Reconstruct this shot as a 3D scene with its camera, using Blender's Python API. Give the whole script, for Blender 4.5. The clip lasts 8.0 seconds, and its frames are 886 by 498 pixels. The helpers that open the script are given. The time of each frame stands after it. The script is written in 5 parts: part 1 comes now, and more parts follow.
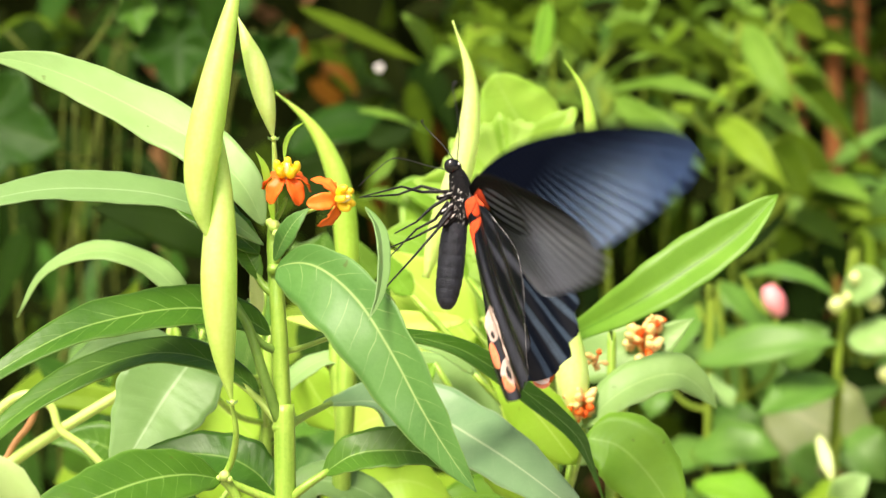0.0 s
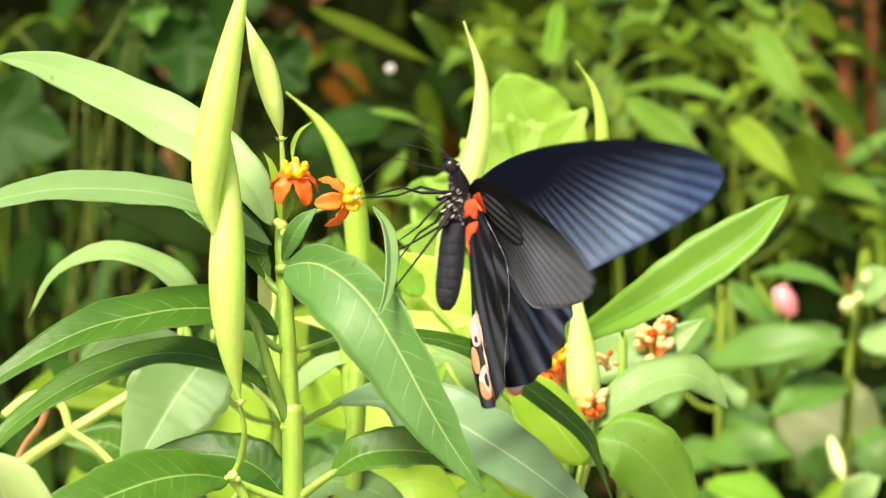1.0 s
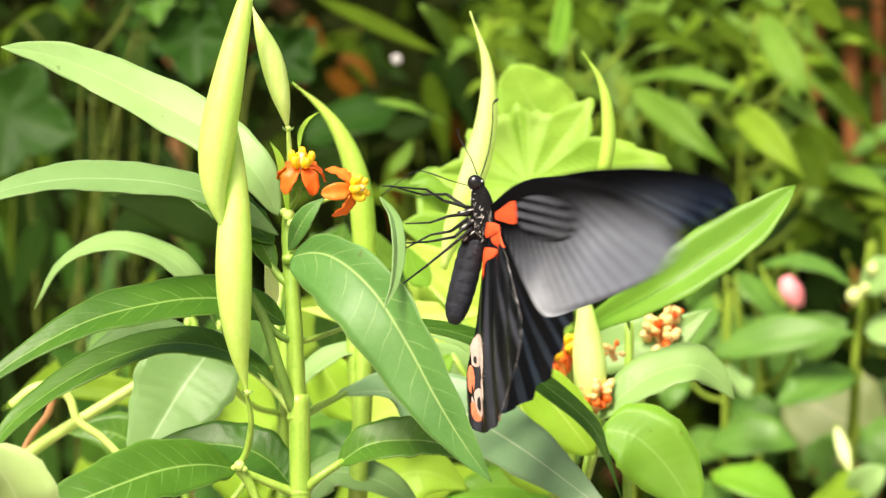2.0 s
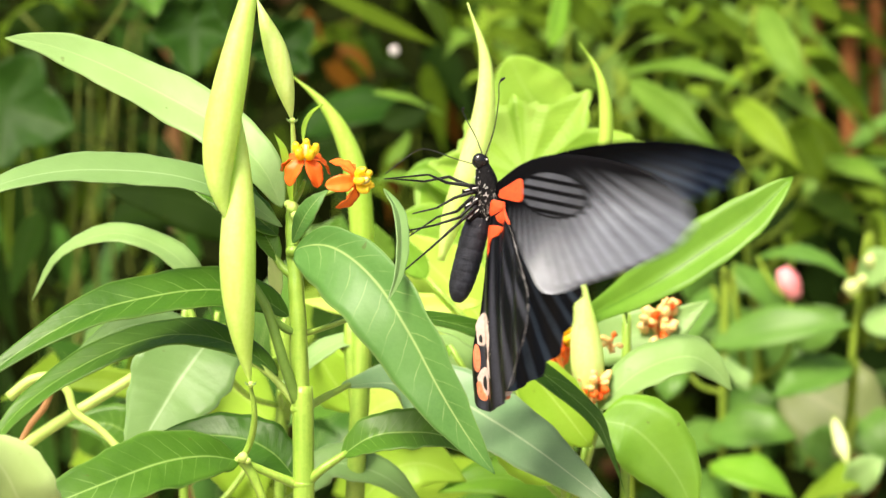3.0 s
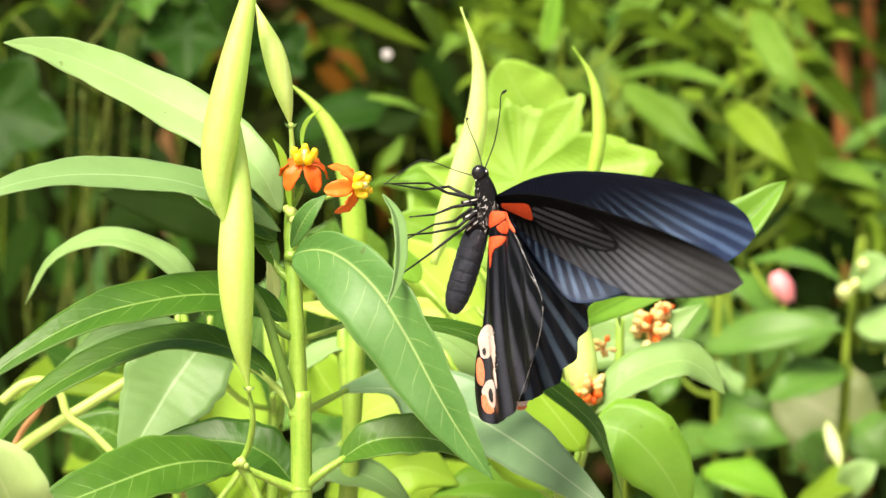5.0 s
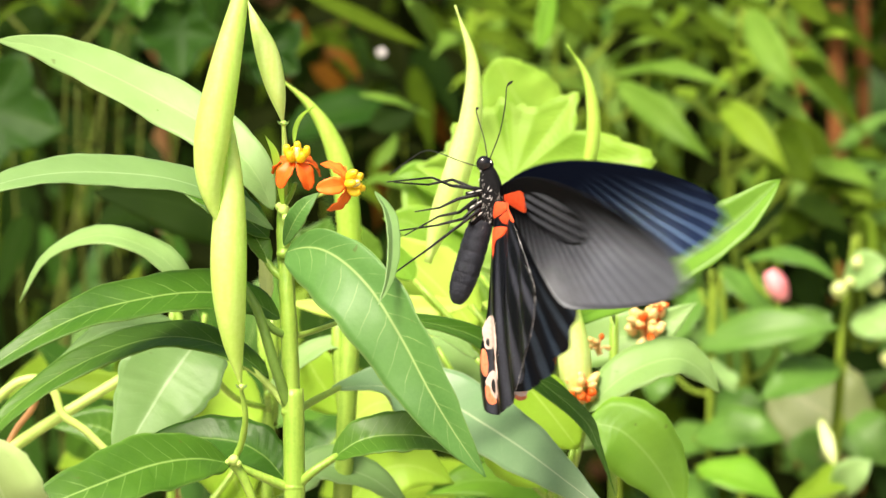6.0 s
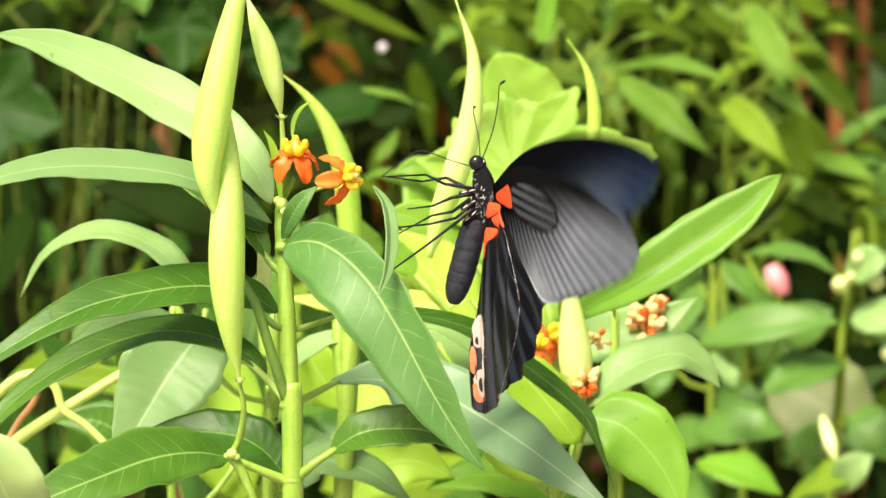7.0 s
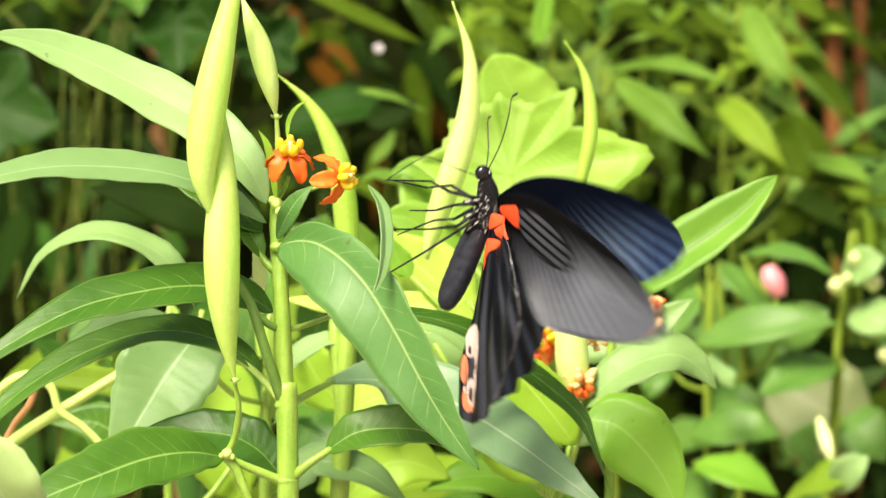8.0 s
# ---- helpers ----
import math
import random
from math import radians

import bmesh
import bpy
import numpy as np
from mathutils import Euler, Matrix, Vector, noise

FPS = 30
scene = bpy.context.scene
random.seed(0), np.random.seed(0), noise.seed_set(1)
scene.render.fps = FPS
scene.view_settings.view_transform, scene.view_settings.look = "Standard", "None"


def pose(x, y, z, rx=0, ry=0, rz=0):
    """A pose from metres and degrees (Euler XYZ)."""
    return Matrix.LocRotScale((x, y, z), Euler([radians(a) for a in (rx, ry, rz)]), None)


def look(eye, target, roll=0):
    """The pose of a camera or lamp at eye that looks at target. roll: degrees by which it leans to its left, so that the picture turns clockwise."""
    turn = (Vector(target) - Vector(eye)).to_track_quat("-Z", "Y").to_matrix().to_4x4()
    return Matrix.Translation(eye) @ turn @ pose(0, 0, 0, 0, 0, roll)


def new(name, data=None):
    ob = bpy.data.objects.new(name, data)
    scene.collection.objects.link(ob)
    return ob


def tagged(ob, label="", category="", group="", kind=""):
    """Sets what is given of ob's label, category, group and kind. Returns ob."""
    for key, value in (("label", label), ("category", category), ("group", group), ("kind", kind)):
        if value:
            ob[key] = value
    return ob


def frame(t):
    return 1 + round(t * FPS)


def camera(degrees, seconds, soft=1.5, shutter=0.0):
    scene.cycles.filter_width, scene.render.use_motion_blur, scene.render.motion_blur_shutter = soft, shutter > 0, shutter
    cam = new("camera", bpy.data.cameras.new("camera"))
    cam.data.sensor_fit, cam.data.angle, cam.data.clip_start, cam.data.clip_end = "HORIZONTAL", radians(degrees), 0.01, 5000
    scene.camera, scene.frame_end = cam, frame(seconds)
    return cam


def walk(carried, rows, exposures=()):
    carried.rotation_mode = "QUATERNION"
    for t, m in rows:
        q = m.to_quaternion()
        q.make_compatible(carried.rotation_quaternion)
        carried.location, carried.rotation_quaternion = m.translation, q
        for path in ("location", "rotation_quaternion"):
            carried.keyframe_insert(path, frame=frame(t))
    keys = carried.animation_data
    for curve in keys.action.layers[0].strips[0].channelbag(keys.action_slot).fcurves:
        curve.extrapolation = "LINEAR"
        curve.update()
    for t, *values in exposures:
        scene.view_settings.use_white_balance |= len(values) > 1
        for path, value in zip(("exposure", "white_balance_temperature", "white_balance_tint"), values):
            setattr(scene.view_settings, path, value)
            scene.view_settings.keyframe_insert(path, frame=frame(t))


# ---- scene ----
# The plan is drawn on the upright plane of the milkweed flower (y = 0): u to the right and v down, in units of K metres;
# a thing at depth y is drawn as it lies on the line from the standing point.
K, D, ZC = 0.00015, 1.0, 0.75
cam = camera(13.41, 8.0, soft=1.5, shutter=0.9)
cam.data.dof.use_dof = True
cam.data.dof.focus_distance = 1.0
cam.data.dof.aperture_fstop = 22.0
EYE = (0.0, -D, ZC)


def aim(x, z):
    """The camera's pose, turned to a point x, z millimetres from the middle of the plan."""
    return look(EYE, (x / 1000, 0, ZC + z / 1000))


walk(cam, [(t, aim(x, z)) for t, x, z in (
    (0, 4.65, 3.39), (0.5, 4.08, 3.45), (1, 1.72, 3.51), (1.75, 0.3, 1.6), (2.5, -0.29, -0.05), (3, 0.69, -1.26), (3.5, 0, 0),
    (4, 0.41, -0.85), (4.5, 1.49, 0.06), (5.2, 2.9, -0.3), (6, 4.02, -0.69), (6.5, 3.73, -1.6), (7, 3.84, -2.06), (7.5, 4.71, -1.09),
    (8, 4.75, -1.76))], exposures=((0, 0.96, 7050, 11), (8, 0.96, 7050, 11)))

# ---- light ----
SUN_UP, SUN_ROUND = radians(50), radians(207)
world = bpy.data.worlds.new("sky")
world.use_nodes = True
scene.world = world
wn = world.node_tree
sky = wn.nodes.new("ShaderNodeTexSky")
sky.sky_type, sky.sun_disc = "NISHITA", False
sky.sun_elevation, sky.sun_rotation = SUN_UP, SUN_ROUND
sky.air_density, sky.dust_density, sky.ozone_density = 0.75, 6.0, 0.3
back = wn.nodes["Background"]
back.inputs["Strength"].default_value = 0.105
wn.links.new(sky.outputs["Color"], back.inputs["Color"])
sun = new("sun", bpy.data.lights.new("sun", "SUN"))
sun.data.energy, sun.data.angle, sun.data.color = 3.8, radians(20), (1.0, 0.95, 0.84)
sun_from = Vector((math.sin(SUN_ROUND) * math.cos(SUN_UP), math.cos(SUN_ROUND) * math.cos(SUN_UP), math.sin(SUN_UP)))
sun.matrix_world = look(sun_from * 10, (0, 0, 0))


# ---- materials ----
class Mat:
    """A node material being put together."""

    def __init__(self, name):
        self.m = bpy.data.materials.new(name)
        self.m.use_nodes = True
        self.t = self.m.node_tree
        self.bsdf = self.t.nodes["Principled BSDF"]
        self.out = self.t.nodes["Material Output"]

    def n(self, kind, props=(), **ins):
        node = self.t.nodes.new(kind)
        for k, v in dict(props).items():
            if k == "operation":
                node.operation = v
            elif k == "data_type":
                node.data_type = v
            elif k == "blend_type":
                node.blend_type = v
            elif k == "uv_map":
                node.uv_map = v
        for k, v in ins.items():
            self.put(node.inputs[int(k[1:])] if k[0] == "i" and k[1:].isdigit() else node.inputs[k.replace("_", " ")], v)
        return node

    def put(self, socket, v):
        if isinstance(v, bpy.types.NodeSocket):
            self.t.links.new(v, socket)
        elif isinstance(v, tuple) and len(v) == 3 and socket.type == "RGBA":
            socket.default_value = (*v, 1)
        else:
            socket.default_value = v

    def math(self, op, a, b=0.0, c=0.0):
        return self.n("ShaderNodeMath", {"operation": op}, i0=a, i1=b, i2=c).outputs[0]

    def step(self, v, lo, hi):
        """0 below lo, 1 above hi (or the other way round where hi is the lower)."""
        return self.n("ShaderNodeMapRange", From_Min=lo, From_Max=hi, Value=v).outputs[0]

    def mix(self, f, a, b):
        node = self.n("ShaderNodeMix", {"data_type": "RGBA"})
        self.put(node.inputs[0], f)
        self.put(node.inputs[6], a)
        self.put(node.inputs[7], b)
        return node.outputs[2]

    def noise(self, scale, detail=3.0, vec=None, rough=0.55):
        node = self.n("ShaderNodeTexNoise", Scale=scale, Detail=detail, Roughness=rough)
        self.put(node.inputs["Vector"], vec if vec is not None else self.n("ShaderNodeTexCoord").outputs["Object"])
        return node.outputs[0]

    def uv(self):
        s = self.n("ShaderNodeSeparateXYZ", Vector=self.n("ShaderNodeTexCoord").outputs["UV"])
        return s.outputs[0], s.outputs[1]

    def bump(self, height, strength, dist):
        return self.n("ShaderNodeBump", Height=height, Strength=strength, Distance=dist).outputs[0]

    def done(self, color, rough=0.5, normal=None, spec=0.5, metal=0.0):
        b = self.bsdf
        self.put(b.inputs["Base Color"], color)
        self.put(b.inputs["Roughness"], rough)
        self.put(b.inputs["Metallic"], metal)
        self.put(b.inputs["Specular IOR Level"], spec)
        if normal is not None:
            self.put(b.inputs["Normal"], normal)
        return self.m


def leaf_material(name, dark, light, vein, glow=0.35, rough=0.42, laterals=15.0, veinmix=0.6, spec=0.28, lateral=0.3, relief=0.3):
    """A leaf: two greens in patches, a pale midrib and side veins, light coming through it."""
    k = Mat(name)
    u, v = k.uv()
    across = k.math("MULTIPLY", k.math("ABSOLUTE", k.math("SUBTRACT", u, 0.5)), 2.0)
    rib = k.step(across, 0.05, 0.012)
    run = k.math("FRACT", k.math("MULTIPLY", k.math("SUBTRACT", v, k.math("MULTIPLY", across, 0.09)), laterals))
    run = k.math("ADD", run, k.math("MULTIPLY", k.math("SUBTRACT", k.noise(130, 3), 0.5), 0.42))
    side = k.step(k.math("ABSOLUTE", k.math("SUBTRACT", run, 0.5)), 0.045, 0.005)
    side = k.math("MULTIPLY", side, k.step(across, 1.0, 0.4))
    rnd = k.n("ShaderNodeObjectInfo").outputs["Random"]
    patch = k.math("ADD", k.math("MULTIPLY", k.noise(70, 4), 0.8), k.math("MULTIPLY", rnd, 0.35))
    grain = k.noise(1500, 2)
    col = k.mix(k.step(patch, 0.25, 0.85), dark, light)
    col = k.mix(k.math("MULTIPLY", k.step(grain, 0.35, 0.7), 0.18), col, light)
    veins = k.math("MAXIMUM", rib, k.math("MULTIPLY", k.math("MULTIPLY", side, k.step(k.noise(160, 2), 0.3, 0.6)), lateral))
    col = k.mix(k.math("MULTIPLY", veins, veinmix), col, vein)
    col = k.mix(k.math("MULTIPLY", k.step(across, 0.94, 1.0), 0.3), col, vein)
    col = k.mix(k.math("MULTIPLY", k.step(k.noise(330, 1), 0.76, 0.82), 0.5), col, (0.1, 0.085, 0.02))
    quilt = k.math("MULTIPLY", k.math("ABSOLUTE", k.math("SUBTRACT", run, 0.5)), k.step(across, 1.0, 0.2))
    hgt = k.math("ADD", k.math("MULTIPLY", quilt, -0.8), k.math("MULTIPLY", k.noise(400, 3), 0.5))
    nor = k.bump(hgt, relief, 0.0006)
    k.done(col, k.math("ADD", rough - 0.1, k.math("MULTIPLY", k.noise(220, 4), 0.2)), nor, spec)
    tr = k.n("ShaderNodeBsdfTranslucent", Color=k.mix(0.5, col, light), Normal=nor)
    mixer = k.n("ShaderNodeMixShader", i0=glow, i1=k.bsdf.outputs[0], i2=tr.outputs[0])
    k.t.links.new(mixer.outputs[0], k.out.inputs[0])
    return k.m


LEAF = {
    "light": leaf_material("leaf_light", (0.21, 0.37, 0.1), (0.3, 0.49, 0.18), (0.5, 0.68, 0.32), veinmix=0.35, lateral=0.15, relief=0.25),
    "mid": leaf_material("leaf_mid", (0.04, 0.13, 0.011), (0.088, 0.22, 0.022), (0.36, 0.58, 0.16), spec=0.26, rough=0.38, relief=0.4, lateral=0.6),
    "dark": leaf_material("leaf_dark", (0.026, 0.095, 0.009), (0.055, 0.16, 0.018), (0.24, 0.4, 0.1), spec=0.26, rough=0.38, relief=0.4),
    "blue": leaf_material("leaf_blue", (0.066, 0.195, 0.036), (0.135, 0.315, 0.075), (0.5, 0.66, 0.25), rough=0.45, spec=0.36, relief=0.3, lateral=0.6),
    # grey: a green leaf's sky sheen, put into its base colour
    "grey": leaf_material("leaf_grey", (0.16, 0.31, 0.14), (0.25, 0.41, 0.21), (0.6, 0.7, 0.45), rough=0.42, spec=0.45, lateral=0.12, relief=0.15),
    "mint": leaf_material("leaf_mint", (0.14, 0.28, 0.08), (0.21, 0.37, 0.13), (0.42, 0.58, 0.32), lateral=0.15, relief=0.2),
    "tan": leaf_material("leaf_tan", (0.15, 0.2, 0.07), (0.23, 0.28, 0.12), (0.4, 0.4, 0.2), veinmix=0.3, spec=0.2),
    "yellow": leaf_material("leaf_yellow", (0.3, 0.52, 0.035), (0.44, 0.68, 0.09), (0.6, 0.78, 0.2), glow=0.5, lateral=0.1, relief=0.15),
    # dim: broad background leaf, its shade darkened into the green
    "dim": leaf_material("leaf_shade_dim", (0.006, 0.028, 0.002), (0.02, 0.065, 0.006), (0.05, 0.1, 0.02), veinmix=0.4, glow=0.2, spec=0.1, rough=0.45, relief=0.35),
    "milk": leaf_material("leaf_milky", (0.4, 0.58, 0.2), (0.54, 0.7, 0.32), (0.62, 0.76, 0.4), glow=0.4, lateral=0.1, relief=0.1),
    # bright: yellow raised so leaves lying in shadow still look sunlit
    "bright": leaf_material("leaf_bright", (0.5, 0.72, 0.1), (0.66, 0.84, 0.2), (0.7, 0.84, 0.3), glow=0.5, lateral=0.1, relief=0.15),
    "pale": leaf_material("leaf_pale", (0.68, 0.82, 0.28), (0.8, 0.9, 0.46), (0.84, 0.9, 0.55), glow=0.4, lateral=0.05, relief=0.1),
    # back: green darkened so its colour carries the background's shade
    "back": leaf_material("leaf_shade_back", (0.022, 0.05, 0.002), (0.085, 0.148, 0.009), (0.16, 0.24, 0.04), veinmix=0.3, spec=0.05, rough=0.65, relief=0.1),
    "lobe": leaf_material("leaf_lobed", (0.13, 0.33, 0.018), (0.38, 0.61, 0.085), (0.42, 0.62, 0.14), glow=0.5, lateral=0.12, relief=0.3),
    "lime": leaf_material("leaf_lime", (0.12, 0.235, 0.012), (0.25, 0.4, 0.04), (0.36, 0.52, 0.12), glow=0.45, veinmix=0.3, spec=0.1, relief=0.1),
    # shade, deep: near-black greens, the shade among the leaves put into colour
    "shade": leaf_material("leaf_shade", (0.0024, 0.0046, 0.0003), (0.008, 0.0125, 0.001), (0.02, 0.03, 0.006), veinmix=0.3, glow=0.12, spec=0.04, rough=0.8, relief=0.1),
    "deep": leaf_material("leaf_shade_deep", (0.003, 0.011, 0.0006), (0.01, 0.026, 0.002), (0.026, 0.055, 0.012), veinmix=0.3, glow=0.15, spec=0.05, rough=0.65, relief=0.08),
    "wood": leaf_material("leaf_wood", (0.06, 0.15, 0.01), (0.18, 0.33, 0.05), (0.28, 0.42, 0.1), veinmix=0.35, spec=0.1, relief=0.2),
    "grass": leaf_material("leaf_grass", (0.13, 0.32, 0.02), (0.22, 0.45, 0.045), (0.36, 0.58, 0.14), veinmix=0.4, lateral=0.08, relief=0.15),
    # channel: the dark midrib colour paints the shade in the leaf's groove
    "channel": leaf_material("leaf_channelled", (0.1, 0.25, 0.02), (0.18, 0.37, 0.045), (0.05, 0.15, 0.01), veinmix=0.8, lateral=0.03, relief=0.15),
    "shrub": leaf_material("leaf_shrub", (0.06, 0.17, 0.018), (0.135, 0.29, 0.05), (0.26, 0.44, 0.12), veinmix=0.3, spec=0.3, lateral=0.1, relief=0.1),
    "dry": leaf_material("leaf_dry", (0.07, 0.028, 0.003), (0.16, 0.07, 0.008), (0.13, 0.05, 0.015), veinmix=0.3, spec=0.08),
}


def skin(name, a, b, scale=60.0, rough=0.5, bumps=0.2, spec=0.5, fine=900.0, glow=0.0, fibre=0.0):
    """A plain organic surface: two colours in patches, finely grained, with upright fibres where fibre is given."""
    k = Mat(name)
    f = k.math("ADD", k.math("MULTIPLY", k.noise(scale, 4), 0.7), k.math("MULTIPLY", k.noise(fine, 2), 0.3))
    relief = k.noise(fine, 3)
    if fibre:
        along = k.n("ShaderNodeVectorMath", {"operation": "MULTIPLY"}, i0=k.n("ShaderNodeTexCoord").outputs["Object"], i1=(1.0, 1.0, 0.05)).outputs[0]
        thread = k.noise(620, 3, along)
        f = k.math("ADD", f, k.math("MULTIPLY", k.math("SUBTRACT", thread, 0.5), fibre))
        relief = k.math("ADD", relief, k.math("MULTIPLY", thread, 2.0))
    col = k.mix(k.step(f, 0.3, 0.7), a, b)
    k.done(col, rough, k.bump(relief, bumps, 0.0005), spec)
    if glow:
        tr = k.n("ShaderNodeBsdfTranslucent", Color=col)
        mixer = k.n("ShaderNodeMixShader", i0=glow, i1=k.bsdf.outputs[0], i2=tr.outputs[0])
        k.t.links.new(mixer.outputs[0], k.out.inputs[0])
    return k.m


POD = skin("pod_skin", (0.5, 0.74, 0.12), (0.68, 0.88, 0.27), 45, 0.42, 0.14, glow=0.35, fibre=0.25)
POD_PALE = skin("pod_pale", (0.6, 0.82, 0.19), (0.78, 0.93, 0.38), 45, 0.45, 0.1, glow=0.35, fibre=0.4)
POD_GREEN = skin("pod_green", (0.36, 0.6, 0.06), (0.52, 0.76, 0.14), 45, 0.45, 0.1, glow=0.35, fibre=0.4)
STEM = skin("stem_skin", (0.16, 0.31, 0.03), (0.29, 0.45, 0.065), 80, 0.42, 0.3, fibre=0.6)
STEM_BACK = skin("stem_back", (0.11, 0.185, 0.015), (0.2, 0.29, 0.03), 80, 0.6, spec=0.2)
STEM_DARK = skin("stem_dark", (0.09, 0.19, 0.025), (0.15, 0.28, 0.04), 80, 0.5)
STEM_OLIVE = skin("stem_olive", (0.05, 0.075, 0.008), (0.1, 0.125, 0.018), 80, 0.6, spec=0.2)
STEM_PALE = skin("stem_pale", (0.36, 0.55, 0.09), (0.48, 0.66, 0.17), 80, 0.5)
TWIG = skin("twig", (0.3, 0.14, 0.05), (0.46, 0.25, 0.1), 60, 0.8)
PETAL = leaf_material("petal", (0.82, 0.085, 0.01), (0.93, 0.27, 0.04), (0.7, 0.04, 0.008), glow=0.28, laterals=3.0, veinmix=0.35, spec=0.25, lateral=0.15, relief=0.2)
HOOD = skin("hood", (0.9, 0.6, 0.015), (0.95, 0.72, 0.04), 200, 0.4, 0.1, glow=0.15)
COLUMN = skin("flower_column", (0.85, 0.8, 0.4), (0.92, 0.88, 0.6), 200, 0.4, 0.1, glow=0.15)
BUD = skin("bud", (0.8, 0.42, 0.12), (0.86, 0.64, 0.28), 120, 0.5)
BUD_GREEN = skin("bud_green", (0.55, 0.66, 0.2), (0.7, 0.78, 0.36), 120, 0.5, glow=0.2)
PINK = skin("pink_petal", (0.72, 0.1, 0.14), (0.88, 0.5, 0.5), 55, 0.5)
# Unseen soil, coloured pale only to bounce light up at the wings.
BOUNCE_SOIL = skin("bounce_soil", (0.2, 0.17, 0.13), (0.34, 0.3, 0.24), 9, 0.95, 0.8, fine=120)
WALL = skin("clay_wall", (0.12, 0.05, 0.02), (0.2, 0.09, 0.035), 5, 0.9, 0.6, fine=90)
CHITIN = skin("chitin", (0.006, 0.006, 0.008), (0.014, 0.014, 0.017), 700, 0.32, 0.5, fine=2500, spec=0.25)
FUR = skin("fur", (0.0025, 0.0025, 0.003), (0.011, 0.011, 0.013), 900, 0.5, 1.0, fine=3500, spec=0.1)
WHITE_SCALE = skin("white_scale", (0.5, 0.49, 0.49), (0.76, 0.75, 0.75), 900, 0.6)
PINK_SCALE = skin("pink_white_scale", (0.5, 0.36, 0.32), (0.7, 0.58, 0.54), 900, 0.6, 0.3, fine=4000)
RED_SCALE = skin("red_scale", (0.62, 0.045, 0.01), (0.8, 0.095, 0.018), 900, 0.6, 0.3, fine=4000)
SALMON_SCALE = skin("salmon_scale", (0.7, 0.15, 0.05), (0.8, 0.3, 0.17), 900, 0.6, 0.3, fine=4000)
BLACK_SCALE = skin("black_scale", (0.005, 0.005, 0.006), (0.012, 0.012, 0.014), 900, 0.6)
WING_UNIT = 500.0


def wing_material(name, pivot, period, ground, streak, lo, hi, side=None, cell=None, sheen=0.45, far=None, cut=(-0.55, 0.35), glow=0.0, veil=None, spec=0.25, cell_power=0.3, corner=None, relief=0.25, vein_end=None):
    """Wing scales: streaks that fan out from a point beside the base, fading in with distance, dark veins between."""
    k = Mat(name)
    u, v = k.uv()
    a, b = k.math("MULTIPLY", u, WING_UNIT), k.math("MULTIPLY", v, WING_UNIT)
    da, db = k.math("SUBTRACT", a, pivot[0]), k.math("SUBTRACT", b, pivot[1])
    wob = k.math("MULTIPLY", k.math("SUBTRACT", k.noise(90, 2), 0.5), 0.02)
    ang = k.math("ADD", k.math("ARCTAN2", db, da), wob)
    dist = k.math("SQRT", k.math("ADD", k.math("MULTIPLY", da, da), k.math("MULTIPLY", db, db)))
    wave = k.math("SINE", k.math("MULTIPLY", ang, 2 * math.pi / period))
    band = k.step(wave, *cut)
    if vein_end:
        band = k.math("SUBTRACT", 1.0, k.math("MULTIPLY", k.math("SUBTRACT", 1.0, band), k.math("ADD", 0.45, k.math("MULTIPLY", k.step(dist, vein_end[1], vein_end[0]), 0.55))))
    fade = k.step(dist, lo, hi)
    if side:
        fade = k.math("MULTIPLY", fade, k.step(b, side[0], side[1]))
    power = k.math("MULTIPLY", band, fade)
    if cell:
        ca, cb, ra, rb, n = cell
        ea, eb = k.math("DIVIDE", k.math("SUBTRACT", a, ca), ra), k.math("DIVIDE", k.math("SUBTRACT", b, cb), rb)
        inside = k.math("ADD", k.math("MULTIPLY", ea, ea), k.math("MULTIPLY", eb, eb))
        lines = k.step(k.math("SINE", k.math("MULTIPLY", eb, n)), -0.75, 0.25)
        power = k.math("ADD", k.math("MULTIPLY", power, k.step(inside, 1.0, 1.12)), k.math("MULTIPLY", lines, k.math("MULTIPLY", k.step(inside, 0.93, 0.8), cell_power)))
    rim = k.n("ShaderNodeSeparateXYZ", Vector=k.n("ShaderNodeUVMap", {"uv_map": "rim"}).outputs[0]).outputs[0]
    power = k.math("MULTIPLY", power, k.step(rim, 0.995, 0.93))
    scales = k.noise(1730, 3)
    power = k.math("MULTIPLY", power, k.step(scales, -0.5, 0.6))
    power = k.math("MULTIPLY", power, k.math("ADD", 0.62, k.math("MULTIPLY", k.noise(150, 4), 0.7)))
    if far:
        streak = k.mix(k.step(a, 140, 430), streak, far)
    if veil:
        ground = k.mix(k.math("MULTIPLY", fade, k.step(dist, 190, 330)), ground, veil)
    if corner:
        ga, gb = k.math("SUBTRACT", a, corner[0]), k.math("SUBTRACT", b, corner[1])
        near = k.step(k.math("SQRT", k.math("ADD", k.math("MULTIPLY", ga, ga), k.math("MULTIPLY", gb, gb))), corner[2], corner[3])
        near = k.math("MULTIPLY", k.math("MULTIPLY", near, k.step(dist, lo + 20, hi - 30)), k.step(k.noise(80, 2), 0.05, 0.6))
        power = k.math("MAXIMUM", power, near)
        streak = k.mix(near, streak, (0.48, 0.52, 0.58))
    col = k.mix(power, ground, streak)
    k.done(col, sheen, k.bump(k.math("ADD", k.math("MULTIPLY", band, 0.6), k.math("MULTIPLY", scales, 0.4)), relief, 0.0003), spec)
